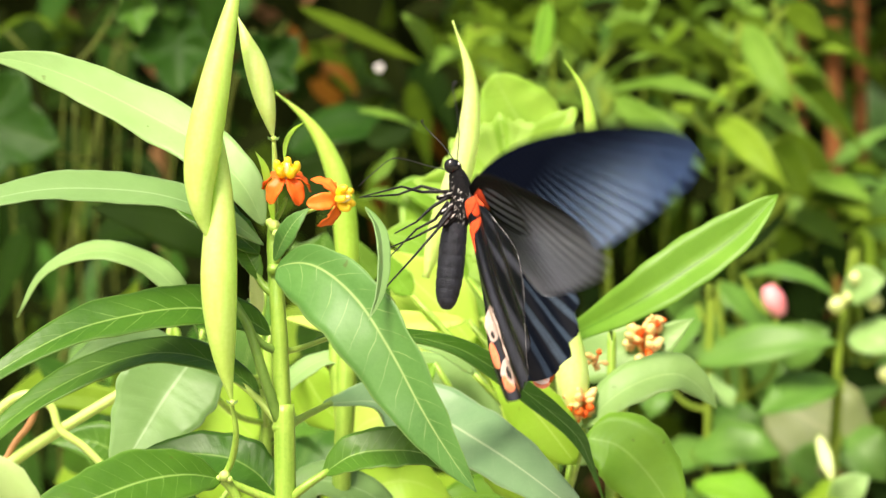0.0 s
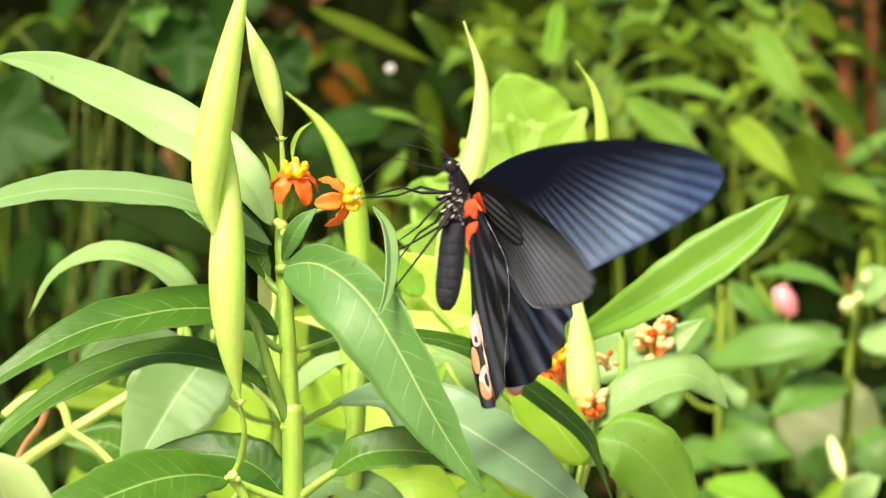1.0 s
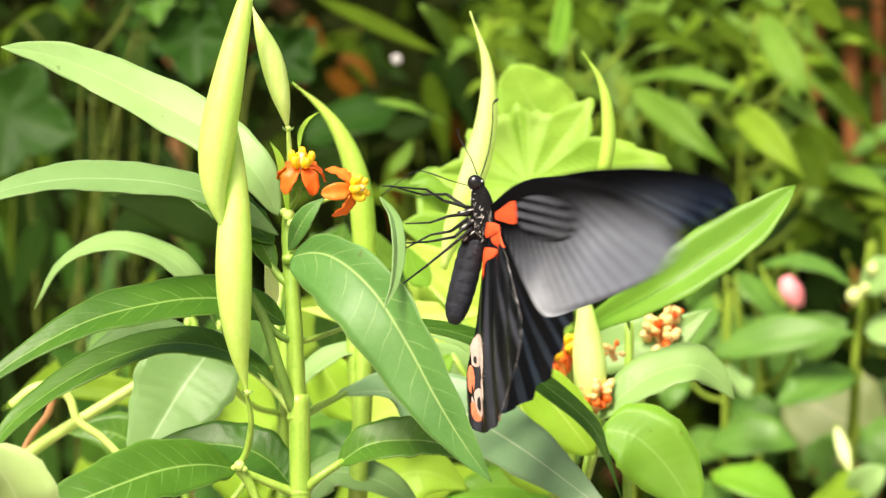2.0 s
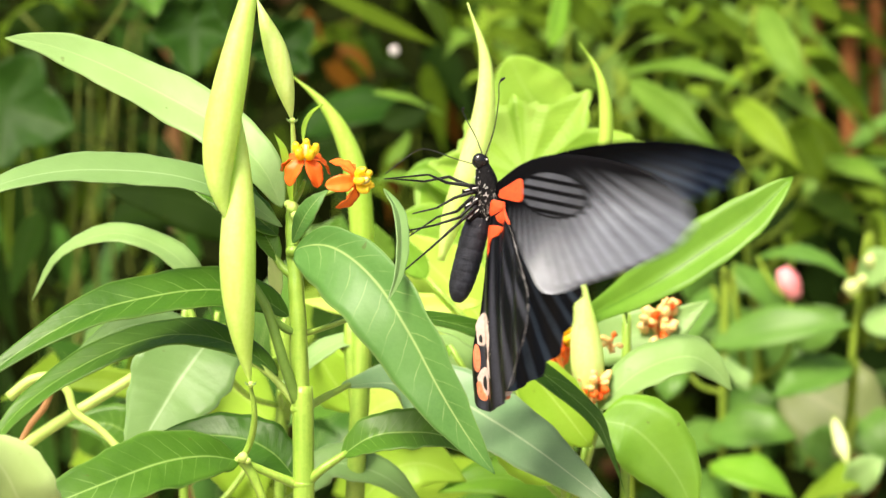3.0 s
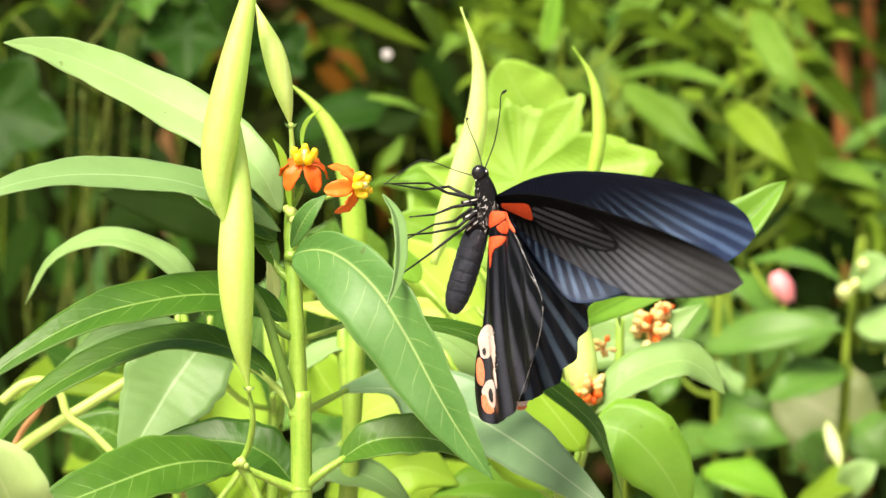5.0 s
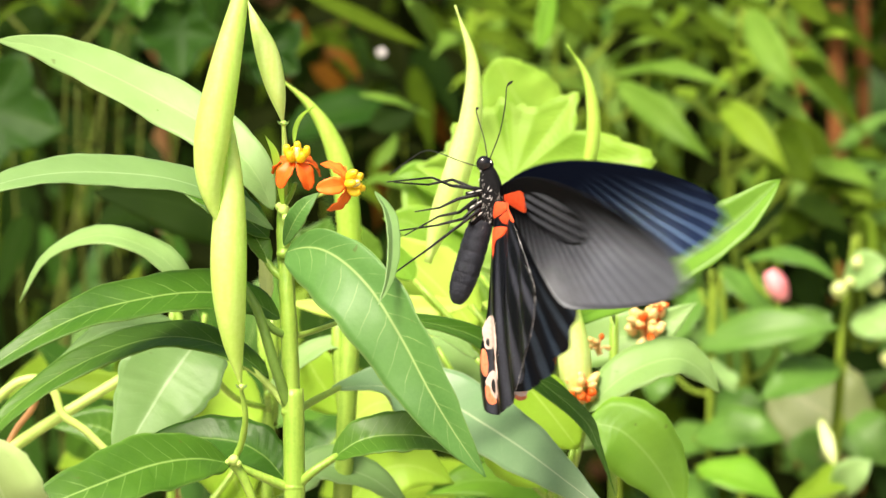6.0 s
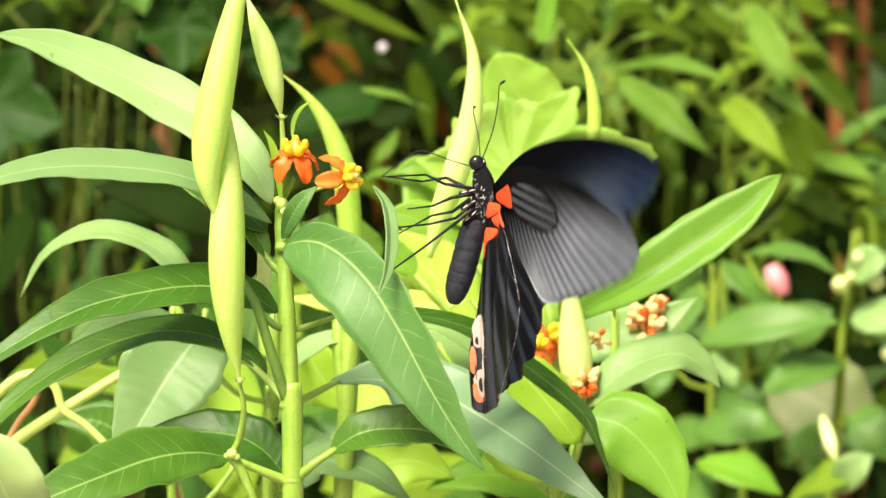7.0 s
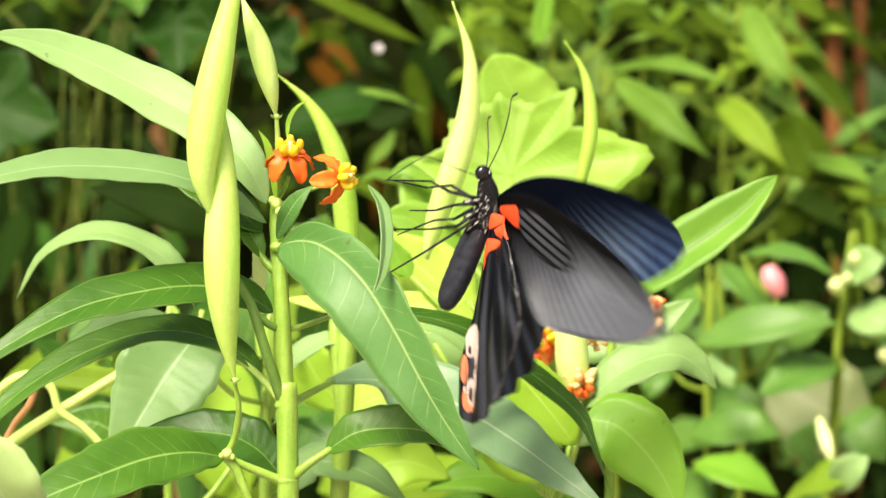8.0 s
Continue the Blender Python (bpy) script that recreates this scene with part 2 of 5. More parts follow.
    if glow:
        tr = k.n("ShaderNodeBsdfTranslucent", Color=k.mix(k.math("MULTIPLY", fade, k.math("ADD", 0.25, k.math("MULTIPLY", power, 0.75))) if cell else k.math("MULTIPLY", fade, k.step(a, 400, 280)), (0.008, 0.008, 0.01), (0.88, 0.91, 0.98)))
        mixer = k.n("ShaderNodeMixShader", i0=glow, i1=k.bsdf.outputs[0], i2=tr.outputs[0])
        k.t.links.new(mixer.outputs[0], k.out.inputs[0])
    return k.m


FW_UNDER = wing_material("forewing_under", (35, -135), 0.074, (0.003, 0.003, 0.004), (0.4, 0.44, 0.54), 165, 295, (-64, 0), (152, -4, 88, 40, 14), 0.5, (0.21, 0.24, 0.3), (-0.75, 0.25), 0.36, (0.05, 0.052, 0.06), 0.08, 0.24, (145, 155, 125, 30), 0.25, (225, 420))
# The streaks are pattern; the blue veil puts the wing's sheen into colour.
FW_UPPER = wing_material("forewing_upper", (35, -135), 0.066, (0.002, 0.004, 0.012), (0.22, 0.36, 0.6), 165, 360, (-60, 40), None, 0.5, (0.1, 0.18, 0.36), (-0.3, 0.8), 0.55, (0.026, 0.048, 0.125), 0.1)
# Black underside; the soft grey bands paint in its sheen.
HW_UNDER = wing_material("hindwing_under", (20, -60), 0.15, (0.002, 0.0025, 0.004), (0.036, 0.039, 0.054), 70, 240, None, None, 0.28, None, (0.0, 1.0), 0.0, None, 0.2, 0.3, None, 0.4)
HW_UPPER = wing_material("hindwing_upper", (0, -20), 0.12, (0.002, 0.003, 0.006), (0.045, 0.068, 0.1), 90, 270, None, None, 0.34, None, (0.0, 0.8), 0.0, None, 0.2, 0.3, None, 0.5)
WING_EDGE = skin("wing_edge", (0.012, 0.012, 0.015), (0.34, 0.34, 0.37), 420, 0.3, 0.3, fine=2500)
HAIR = skin("body_hair", (0.12, 0.11, 0.11), (0.4, 0.37, 0.35), 900, 0.6)


# ---- shapes ----
def P(u, v, y=0.0):
    s = K * (1 + y / D)
    return Vector(((u - 784) * s, y, ZC + (441 - v) * s))


def curve_points(pts, n):
    """n + 1 points along a smooth line through pts (and how far along the line each lies, 0 to 1)."""
    pts = [Vector(p) for p in pts]
    ext = [pts[0] * 2 - pts[1], *pts, pts[-1] * 2 - pts[-2]]
    seg = len(pts) - 1
    out = []
    for i in range(n + 1):
        s = i / n * seg
        j = min(int(s), seg - 1)
        f = s - j
        a, b, c, d = ext[j:j + 4]
        out.append(0.5 * (2 * b + (c - a) * f + (2 * a - 5 * b + 4 * c - d) * f * f + (3 * b - a - 3 * c + d) * f ** 3))
    return out


def mesh_of(name, bm, material, smooth=True):
    me = bpy.data.meshes.new(name)
    bm.to_mesh(me)
    bm.free()
    for m in (material if isinstance(material, (list, tuple)) else [material]):
        me.materials.append(m)
    if smooth:
        for p in me.polygons:
            p.use_smooth = True
    return me


def part(name, bm, material, parent=None, label="", smooth=True):
    ob = new(name, mesh_of(name, bm, material, smooth))
    if parent is not None:
        ob.parent = parent
        ob.matrix_parent_inverse = Matrix.Translation(parent_place(parent)).inverted()
    if label:
        ob["label"] = label
    return ob


PLACES = {}


def parent_place(ob):
    return PLACES.get(ob.name, Vector((0, 0, 0)))


def thing(name, place, label, category, group="", kind=""):
    """An empty at the thing's base; its parts are drawn in world space and hung on it."""
    ob = new(name)
    ob.empty_display_size = 0.01
    ob.location = place
    PLACES[ob.name] = Vector(place)
    return tagged(ob, label, category, group, kind)


def tube_into(bm, pts, radius, n=24, sides=10, ridge=0.0, cap=True):
    """A tube along a smooth line; radius is a number or a function of 0..1; ridge makes it angular."""
    line = curve_points(pts, n)
    rings = []
    up = Vector((0.13, -1, 0.21)).normalized()
    for i, p in enumerate(line):
        t = (line[min(i + 1, n)] - line[max(i - 1, 0)]).normalized()
        a = t.cross(up).normalized()
        b = a.cross(t)
        r = radius(i / n) if callable(radius) else radius
        ring = []
        for j in range(sides):
            w = 2 * math.pi * j / sides
            q = r * (1 + ridge * math.cos(3 * w + 0.6))
            ring.append(bm.verts.new(p + a * (q * math.cos(w)) + b * (q * math.sin(w))))
        rings.append(ring)
    for r0, r1 in zip(rings, rings[1:]):
        for j in range(sides):
            bm.faces.new((r0[j], r0[(j + 1) % sides], r1[(j + 1) % sides], r1[j]))
    if cap:
        bm.faces.new(rings[0][::-1])
        bm.faces.new(rings[-1])


def tube(name, pts, radius, material, parent, n=24, sides=10, ridge=0.0, label=""):
    bm = bmesh.new()
    tube_into(bm, pts, radius, n, sides, ridge)
    return part(name, bm, material, parent, label)


def lance(s, belly=0.42, tip=1.0):
    """The half width of a lance-shaped leaf along its length, at most 1."""
    q = s ** (math.log(0.5) / math.log(belly))
    return max(0.0, math.sin(math.pi * q)) ** (0.85 if s < belly else tip)


def leaf_into(bm, pts, width, normal, n=18, m=6, fold=0.18, wave=0.06, belly=0.42, tip=1.0, seed=0, twist=0.0, quilt=0.0, skew=0.0):
    """A leaf blade along a smooth line: half width, folded along the midrib, with a wavy rim; quilt raises it between the side veins."""
    line = curve_points(pts, n)
    uvl = bm.loops.layers.uv.verify()
    nor0 = Vector(normal).normalized()
    rng = random.Random(seed)
    ph, fr = rng.uniform(0, 6), rng.uniform(2.2, 3.6)
    grid = []
    for i, p in enumerate(line):
        s = i / n
        t = (line[min(i + 1, n)] - line[max(i - 1, 0)]).normalized()
        nn = Matrix.Rotation(twist * s, 3, t) @ nor0
        side = t.cross(nn)
        side = side.normalized() if side.length > 1e-5 else Vector((0, 1, 0))
        up = side.cross(t)
        w = width * max(lance(s, belly, tip), 0.015)
        row = []
        for j in range(m + 1):
            x = 2 * j / m - 1
            lift = fold * abs(x) * w - 0.12 * fold * w * x * x + wave * w * x * x * math.sin(ph + fr * 6.28 * s + (2 if x > 0 else 0))
            rim = 1 + 0.03 * math.sin(ph * 2 + 41 * s + 3 * x)
            if quilt:
                run = (s - 0.09 * abs(x)) * 15 + 0.25 * noise.noise(Vector((s * 9, x * 2, ph)))
                lift += quilt * w * math.cos(6.283 * run) * min(1, 3 * abs(x)) * (1 - 0.5 * abs(x) ** 3) + 0.05 * w * noise.noise(Vector((s * 5 + ph, x * 1.3, seed * 0.01)))
                rim += 0.025 * noise.noise(Vector((s * 22, x * 0.5, ph)))
            row.append((p + side * ((x * rim + skew * (1 - x * x) * (1 - s)) * w) + up * lift, (0.5 + x / 2, s)))
        grid.append(row)
    vs = [[bm.verts.new(q[0]) for q in r] for r in grid]
    for i in range(n):
        for j in range(m):
            f = bm.faces.new((vs[i][j], vs[i + 1][j], vs[i + 1][j + 1], vs[i][j + 1]))
            for l, (a, b) in zip(f.loops, ((i, j), (i + 1, j), (i + 1, j + 1), (i, j + 1))):
                l[uvl].uv = grid[a][b][1]


def leaf(parent, tone, width, pts, normal=(0, -0.8, 0.6), name="leaf", thick=0.0003, label="", **kw):
    """One leaf; pts as (u, v, y) of the plan, width as half width in plan units."""
    bm = bmesh.new()
    kw.setdefault("seed", int(abs(pts[0][0] * 7 + pts[-1][1] * 13)))
    leaf_into(bm, [P(*p) for p in pts], width * K * (1 + pts[0][2] / D), normal, **kw)
    ob = part(name, bm, LEAF[tone], parent, label)
    if thick:
        md = ob.modifiers.new("thickness", "SOLIDIFY")
        md.thickness, md.offset = thick, 0
    return ob


blade = leaf


# ---- ground and the wall behind ----
def ground():
    bm = bmesh.new()
    n = 60
    vs = {}
    for i in range(n + 1):
        for j in range(n + 1):
            x, y = ((2 * i / n - 1) ** 3) * 60, ((2 * j / n - 1) ** 3) * 60
            near = math.exp(-(x * x + y * y) / 30)
            vs[i, j] = bm.verts.new((x, y, near * 0.03 * (noise.noise(Vector((x * 2, y * 2, 0))) - 0.6)))
    for i in range(n):
        for j in range(n):
            bm.faces.new((vs[i, j], vs[i + 1, j], vs[i + 1, j + 1], vs[i, j + 1]))
    tagged(part("ground", bm, BOUNCE_SOIL), "unseen garden soil under the plants, made pale to bounce light up", "ground", kind="structure")


def box_into(bm, x0, x1, y0, y1, z0, z1):
    vs = [bm.verts.new((x, y, z)) for x in (x0, x1) for y in (y0, y1) for z in (z0, z1)]
    for f in ((0, 1, 3, 2), (4, 6, 7, 5), (0, 4, 5, 1), (2, 3, 7, 6), (0, 2, 6, 4), (1, 5, 7, 3)):
        bm.faces.new([vs[i] for i in f])


def back_wall():
    bm = bmesh.new()
    box_into(bm, -3, 3, 2.3, 2.45, -0.05, 1.9)
    tagged(part("wall_back", bm, WALL, smooth=False), "weathered red-brown clay wall behind the shrubs", "wall", kind="structure")


ground()
back_wall()


# ---- the milkweed ----
milkweed = thing("milkweed_plant", Vector((-0.037, 0.0, 0.0)), "green milkweed with long leaves, pale pods and orange-yellow flowers", "plant")


def build_milkweed(m):
    def leaf(*a, **kw):
        kw = {"n": 64, "m": 12, "quilt": 0.022, **kw}
        return blade(*a, **kw)
    top, low = P(525, 372, 0.004), P(546, 910, 0.0)
    tube("stem", [Vector((-0.037, 0.0, -0.01)), Vector((-0.034, 0.004, 0.35)), low, P(541, 735, 0), P(535, 560, 0), P(526, 430, 0.003), top],
         lambda s: K * (24 - 14 * s + 0.4 * math.sin(s * 90)), STEM, m, 60, 12)
    for (u, v, r) in ((541, 735, 22), (536, 600, 19), (527, 455, 16), (545, 868, 23)):
        tube("node", [P(u, v - 9, 0), P(u, v, 0), P(u, v + 9, 0)], lambda s, r=r: K * (r - 7 + 4.5 * math.sin(math.pi * s)), STEM, m, 8, 12)
    # long leaves
    leaf(m, "light", 50, [(508, 378, 0.006), (470, 305, 0.01), (400, 238, 0.015), (300, 180, 0.02), (180, 121, 0.022), (90, 90, 0.02), (18, 78, 0.016)], (0.1, -0.88, 0.45), tip=0.8)
    leaf(m, "mint", 44, [(508, 412, 0.004), (430, 360, -0.002), (330, 325, -0.008), (210, 312, -0.014), (100, 316, -0.02), (0, 342, -0.024), (-70, 390, -0.026)], (0.0, -0.66, 0.78), tip=0.9)
    leaf(m, "mid", 46, [(500, 428, 0.004), (450, 385, 0.008), (400, 350, 0.012), (330, 318, 0.016), (260, 300, 0.018)], (0.2, -0.7, 0.7))
    leaf(m, "mid", 50, [(520, 570, 0.006), (470, 540, 0.004), (395, 524, 0), (300, 532, -0.006), (180, 560, -0.012), (60, 622, -0.018), (-70, 715, -0.022)], (0.05, -0.75, 0.7))
    leaf(m, "mid", 42, [(500, 676, 0.004), (455, 638, 0.006), (380, 608, 0.008), (290, 606, 0.008), (190, 640, 0.008), (90, 698, 0.006), (20, 762, 0.004), (-30, 846, 0.002)], (0.05, -0.55, 0.83))
    leaf(m, "mid", 62, [(432, 826, -0.004), (370, 818, -0.012), (290, 832, -0.02), (200, 864, -0.028), (90, 910, -0.034), (-20, 970, -0.036)], (0.1, -0.8, 0.6))
    leaf(m, "dark", 52, [(535, 862, 0.002), (490, 812, 0.004), (430, 786, 0.006), (340, 782, 0.008), (240, 804, 0.008)], (0, -0.75, 0.65))
    leaf(m, "blue", 66, [(530, 456, -0.004), (592, 468, -0.012), (660, 522, -0.02), (722, 607, -0.026), (780, 703, -0.03), (835, 785, -0.032), (884, 850, -0.033)], (-0.35, -0.9, 0.3), tip=0.85, belly=0.34, quilt=0.012, skew=-0.42)
    leaf(m, "grey", 62, [(612, 695, 0.055), (700, 690, 0.08), (800, 712, 0.08), (880, 755, 0.068), (960, 808, 0.05), (1040, 868, 0.035), (1120, 930, 0.03)], (-0.2, -0.84, 0.5), fold=0.1)
    leaf(m, "mid", 44, [(612, 818, 0.0), (665, 785, -0.002), (735, 776, -0.004), (800, 785, -0.006), (880, 825, -0.008)], (-0.1, -0.8, 0.6), fold=0.3)
    leaf(m, "mid", 24, [(560, 600, 0.004), (640, 572, 0.02), (740, 572, 0.035), (860, 600, 0.045), (970, 674, 0.05), (1055, 745, 0.05), (1085, 800, 0.048), (1120, 900, 0.046)], (-0.2, -0.72, 0.7), tip=1.5, belly=0.5, quilt=0.0)
    leaf(m, "mint", 14, [(688, 345, -0.006), (712, 385, -0.014), (719, 440, -0.022), (712, 500, -0.03), (694, 546, -0.034)], (0.5, -0.85, 0.1), fold=0.4)
    leaf(m, "blue", 19, [(527, 440, 0), (545, 400, -0.006), (565, 370, -0.008), (590, 346, -0.008)], (-0.2, -0.9, 0.3))
    leaf(m, "yellow", 8, [(526, 378, 0), (520, 320, -0.002), (510, 275, -0.003), (494, 247, -0.002)], (-0.4, -0.85, 0.3), name="bract", quilt=0)
    leaf(m, "yellow", 5, [(545, 262, 0.002), (548, 232, 0.004), (560, 210, 0.005), (580, 195, 0.004)], (-0.5, -0.8, 0.4), name="bract", quilt=0)
    leaf(m, "mid", 20, [(502, 474, 0.003), (485, 440, 0.004), (465, 410, 0.006), (440, 385, 0.008)], (0.3, -0.9, 0.2), name="bract")
    leaf(m, "pale", 13, [(492, 548, 0.04), (496, 515, 0.04), (492, 480, 0.04), (484, 445, 0.04)], (0.3, -0.9, 0.2), name="bract")
    # leaf stalks and side shoots
    for pts, r, mat in (
        ([(541, 738, 0), (580, 715, 0.028), (625, 692, 0.057)], 8, STEM),
        ([(548, 868, 0), (580, 840, -0.002), (622, 812, 0)], 9, STEM),
        ([(535, 602, 0), (570, 595, 0.004), (640, 571, 0.02)], 6, STEM),
        ([(536, 730, 0), (505, 692, 0.002), (475, 664, 0.004), (440, 640, 0.006)], 7, STEM_PALE),
        ([(540, 738, 0), (510, 650, -0.004), (484, 565, -0.004), (466, 530, -0.003), (450, 505, -0.002)], 10, STEM_DARK),
        ([(538, 600, 0), (510, 590, -0.002), (480, 560, -0.003)], 8, STEM_DARK),
        ([(534, 505, 0), (505, 480, 0.003), (475, 425, 0.006)], 8, STEM),
        ([(544, 872, 0), (490, 850, -0.002), (435, 826, -0.004)], 9, STEM),
        ([(435, 822, -0.004), (455, 850, -0.004), (480, 910, -0.003)], 10, STEM),
        ([(525, 375, 0.004), (540, 350, 0.002), (548, 330, 0.0)], 5, STEM),
        ([(527, 390, 0.003), (560, 365, -0.004), (610, 345, -0.006), (640, 338, -0.006)], 4, STEM),
    ):
        tube("stalk", [P(*p) for p in pts], lambda s, r=r: K * r * (1.05 - 0.35 * s), mat, m, 12, 8)
    # pods
    def pod(pts, r, belly, stalk, label, mats=(POD, STEM)):
        ob = tube("seed_pod", [P(*p) for p in pts], lambda s: K * max(1.2, r * lance(min(max(s, 0.004), 0.996), belly, 1.15) * (0.48 + 0.52 * math.sin(min(1, s / 0.48) * 1.5708))), mats[0], m, 36, 14, 0.05, label)
        tube("pod_stalk", [P(*p) for p in stalk], lambda s: K * (3.4 + 2.6 * min(1, s * 2)), mats[1], m, 14, 8)
        return ob
    pod([(413, 408, -0.016), (395, 330, -0.018), (400, 240, -0.018), (425, 110, -0.016), (452, -10, -0.014), (470, -90, -0.012)], 32, 0.38, [(413, 406, -0.016), (420, 420, -0.012), (428, 440, -0.01)], "pale yellow-green pointed pod")
    pod([(452, 692, -0.012), (437, 610, -0.014), (428, 500, -0.016), (430, 380, -0.014), (433, 280, -0.012), (434, 205, -0.011)], 32, 0.44, [(450, 688, -0.012), (459, 740, -0.01), (452, 790, -0.006), (436, 824, -0.004)], "pale yellow-green pointed pod")
    pod([(526, 226, 0), (514, 170, -0.002), (496, 100, -0.003), (478, 50, -0.002), (462, 4, 0)], 21, 0.42, [(526, 222, 0), (529, 290, 0.002), (526, 372, 0.004)], "slim pale green young pod", (POD_PALE, STEM_PALE))
    for name, spots in (("scar_knot", ((438, 820, -0.006, 10), (429, 824, -0.005, 6), (447, 826, -0.006, 6))), ("pod_collar", ((452, 691, -0.013, 6),)), ("pod_collar", ((526, 224, 0.0, 6),))):
        bm = bmesh.new()
        for (u, v, y, r) in spots:
            bmesh.ops.create_icosphere(bm, subdivisions=2, radius=K * r, matrix=Matrix.Translation(P(u, v, y)))
        part(name, bm, STEM_PALE, m)
    for u, v, y in ((452, 690, -0.014), (526, 224, -0.002)):
        for side in (-1, 1):
            leaf(m, "light", 2, [(u + side * 3, v + 2, y), (u + side * 7, v, y - 0.0005), (u + side * 10, v - 4, y - 0.0008)], (0, -0.9, 0.3), name="sepal", n=8, m=4, quilt=0)
    # the two open flowers
    flower(m, P(549, 291, -0.006), Vector((0.04, -0.55, 0.85)), 1.0, 0.2)
    flower(m, P(637, 332, -0.01), Vector((0.92, -0.42, 0.12)), 1.0, 0.7)
    bm = bmesh.new()
    for (u, v, y, r) in ((527, 378, -0.002, 11), (519, 372, 0.0, 8), (531, 392, -0.003, 8)):
        bmesh.ops.create_icosphere(bm, subdivisions=2, radius=K * r, matrix=Matrix.Translation(P(u, v, y)))
    part("flower_bud", bm, STEM_PALE, m)


def flower(m, centre, axis, size, turn):
    """A milkweed flower: five petals bent back, five upright yellow hoods with horns round a column."""
    q = axis.normalized().to_track_quat("Z", "Y").to_matrix().to_4x4()
    at = Matrix.Translation(centre) @ q @ Matrix.Rotation(turn, 4, "Z")
    bm = bmesh.new()
    tube_into(bm, [at @ Vector((0, 0, -12 * K)), at @ Vector((0, 0, 8 * K)), at @ Vector((0, 0, 26 * K))], lambda s: K * (5 + 3 * math.sin(math.pi * s)), 8, 10)
    head = part("flower", bm, COLUMN, m, "orange-red petals bent back under a yellow crown")
    for i in range(5):
        r = at @ Matrix.Rotation(i * 2 * math.pi / 5, 4, "Z")
        pts = [r @ (Vector(p) * K) for p in ((3, 0, 0), (16, 0, -2), (28, 0, -9), (37, 0, -22), (43, 0, -38))]
        bm = bmesh.new()
        out = (r.to_3x3() @ Vector((1, 0, 0.4)))
        leaf_into(bm, pts, 15.5 * K, out, 16, 6, 0.3, 0.12, 0.52, 0.5, i)
        pet = part("petal", bm, PETAL, head)
        md = pet.modifiers.new("thickness", "SOLIDIFY")
        md.thickness, md.offset = 0.00025, 0
        bm = bmesh.new()
        hp = [r @ (Vector(p) * K) for p in ((4, 0, 6), (10, 0, 8), (16, 0, 13), (18.5, 0, 20), (18, 0, 27))]
        tube_into(bm, hp, lambda s: K * (2 + 5.6 * math.sin(math.pi * min(1, s * 0.78 + 0.08)) ** 0.8), 10, 8)
        tube_into(bm, [r @ (Vector(p) * K) for p in ((10, 0, 14), (9, 0, 24), (4, 0, 29))], lambda s: K * (2.2 - 1.3 * s), 8, 6)
        part("hood", bm, HOOD, head)


build_milkweed(milkweed)


# ---- plants close behind ----
def plant(name, place, label, category, stems, leaves, stem_mat=None, group="", **shape):
    """A plant of stems (points, radius) and leaves (tone, width, points, normal); each leaf has a stalk to the nearest stem."""
    m = thing(name, place, label, category, group)
    lines = []
    for pts, r in stems:
        w = [P(*p) if len(p) == 3 else p[0] for p in pts]
        w = [Vector(place) + Vector((0, 0, -0.01)), *w]
        tube("stem", w, lambda s, r=r: K * r * (1.25 - 0.6 * s), stem_mat or STEM, m, 26, 8)
        lines += curve_points(w, 40)
    for tone, width, pts, normal, *own in leaves:
        leaf(m, tone, width, pts, normal, **{**shape, **(own[0] if own else {})})
        b = P(*pts[0])
        near = min(lines, key=lambda q: (q - b).length + 2 * max(0, q.z + 0.8 * abs(q.x - b.x) - b.z))
        if (near - b).length < 0.06:
            tube("leaf_stalk", [near, near.lerp(b, 0.5) + Vector((0, 0, -0.004)), b], K * 6, stem_mat or STEM, m, 8, 6)
    return m


def lobed_leaf(m, tone, size, u, v, y, turn, lobes, seed):
    """A broad toothed leaf: pointed lobes (degrees, length, half spread) that spread from the stalk's end, each with its own rib."""
    rng = random.Random(seed)
    bm = bmesh.new()
    uvl = bm.loops.layers.uv.verify()
    n, rings = 150, 7
    teeth = [rng.uniform(0.0, 0.05) for _ in range(36)]
    grid = []
    for i in range(n):
        a = 360 * i / n
        reach, own = 0.5, 0.0
        for d, l, w in lobes:
            off = (a - d + 180) % 360 - 180
            if abs(off) < w:
                q = l * (1 - 0.52 * (abs(off) / w) ** 0.85)
                if q > reach:
                    reach, own = q, off / w
        saw = (a / 10) % 1
        reach *= 1 + teeth[int(a / 10) % 36] * (1 - 2 * saw)
        row = []
        for k in range(rings + 1):
            f = k / rings
            r = size * reach * f
            wa = radians(a + turn)
            lift = 0.006 * f * f + 0.004 * noise.noise(Vector((f * 3 * math.cos(wa), f * 3 * math.sin(wa), seed))) * f * 0.5 - 0.45 * K * r * math.sin(wa)
            row.append((bm.verts.new(P(u + r * math.cos(wa), v - r * math.sin(wa), y - lift)), (0.5 + own / 2, f)))
        grid.append(row)
    for i in range(n):
        r0, r1 = grid[i], grid[(i + 1) % n]
        for k in range(rings):
            c4 = (r0[k], r0[k + 1], r1[k + 1], r1[k])
            f = bm.faces.new([c[0] for c in c4])
            for l, c in zip(f.loops, c4):
                l[uvl].uv = c[1]
    bmesh.ops.remove_doubles(bm, verts=bm.verts, dist=1e-6)
    bmesh.ops.recalc_face_normals(bm, faces=bm.faces)
    ob = part("leaf", bm, LEAF[tone], m)
    md = ob.modifiers.new("thickness", "SOLIDIFY")
    md.thickness, md.offset = 0.0003, 0
    return ob


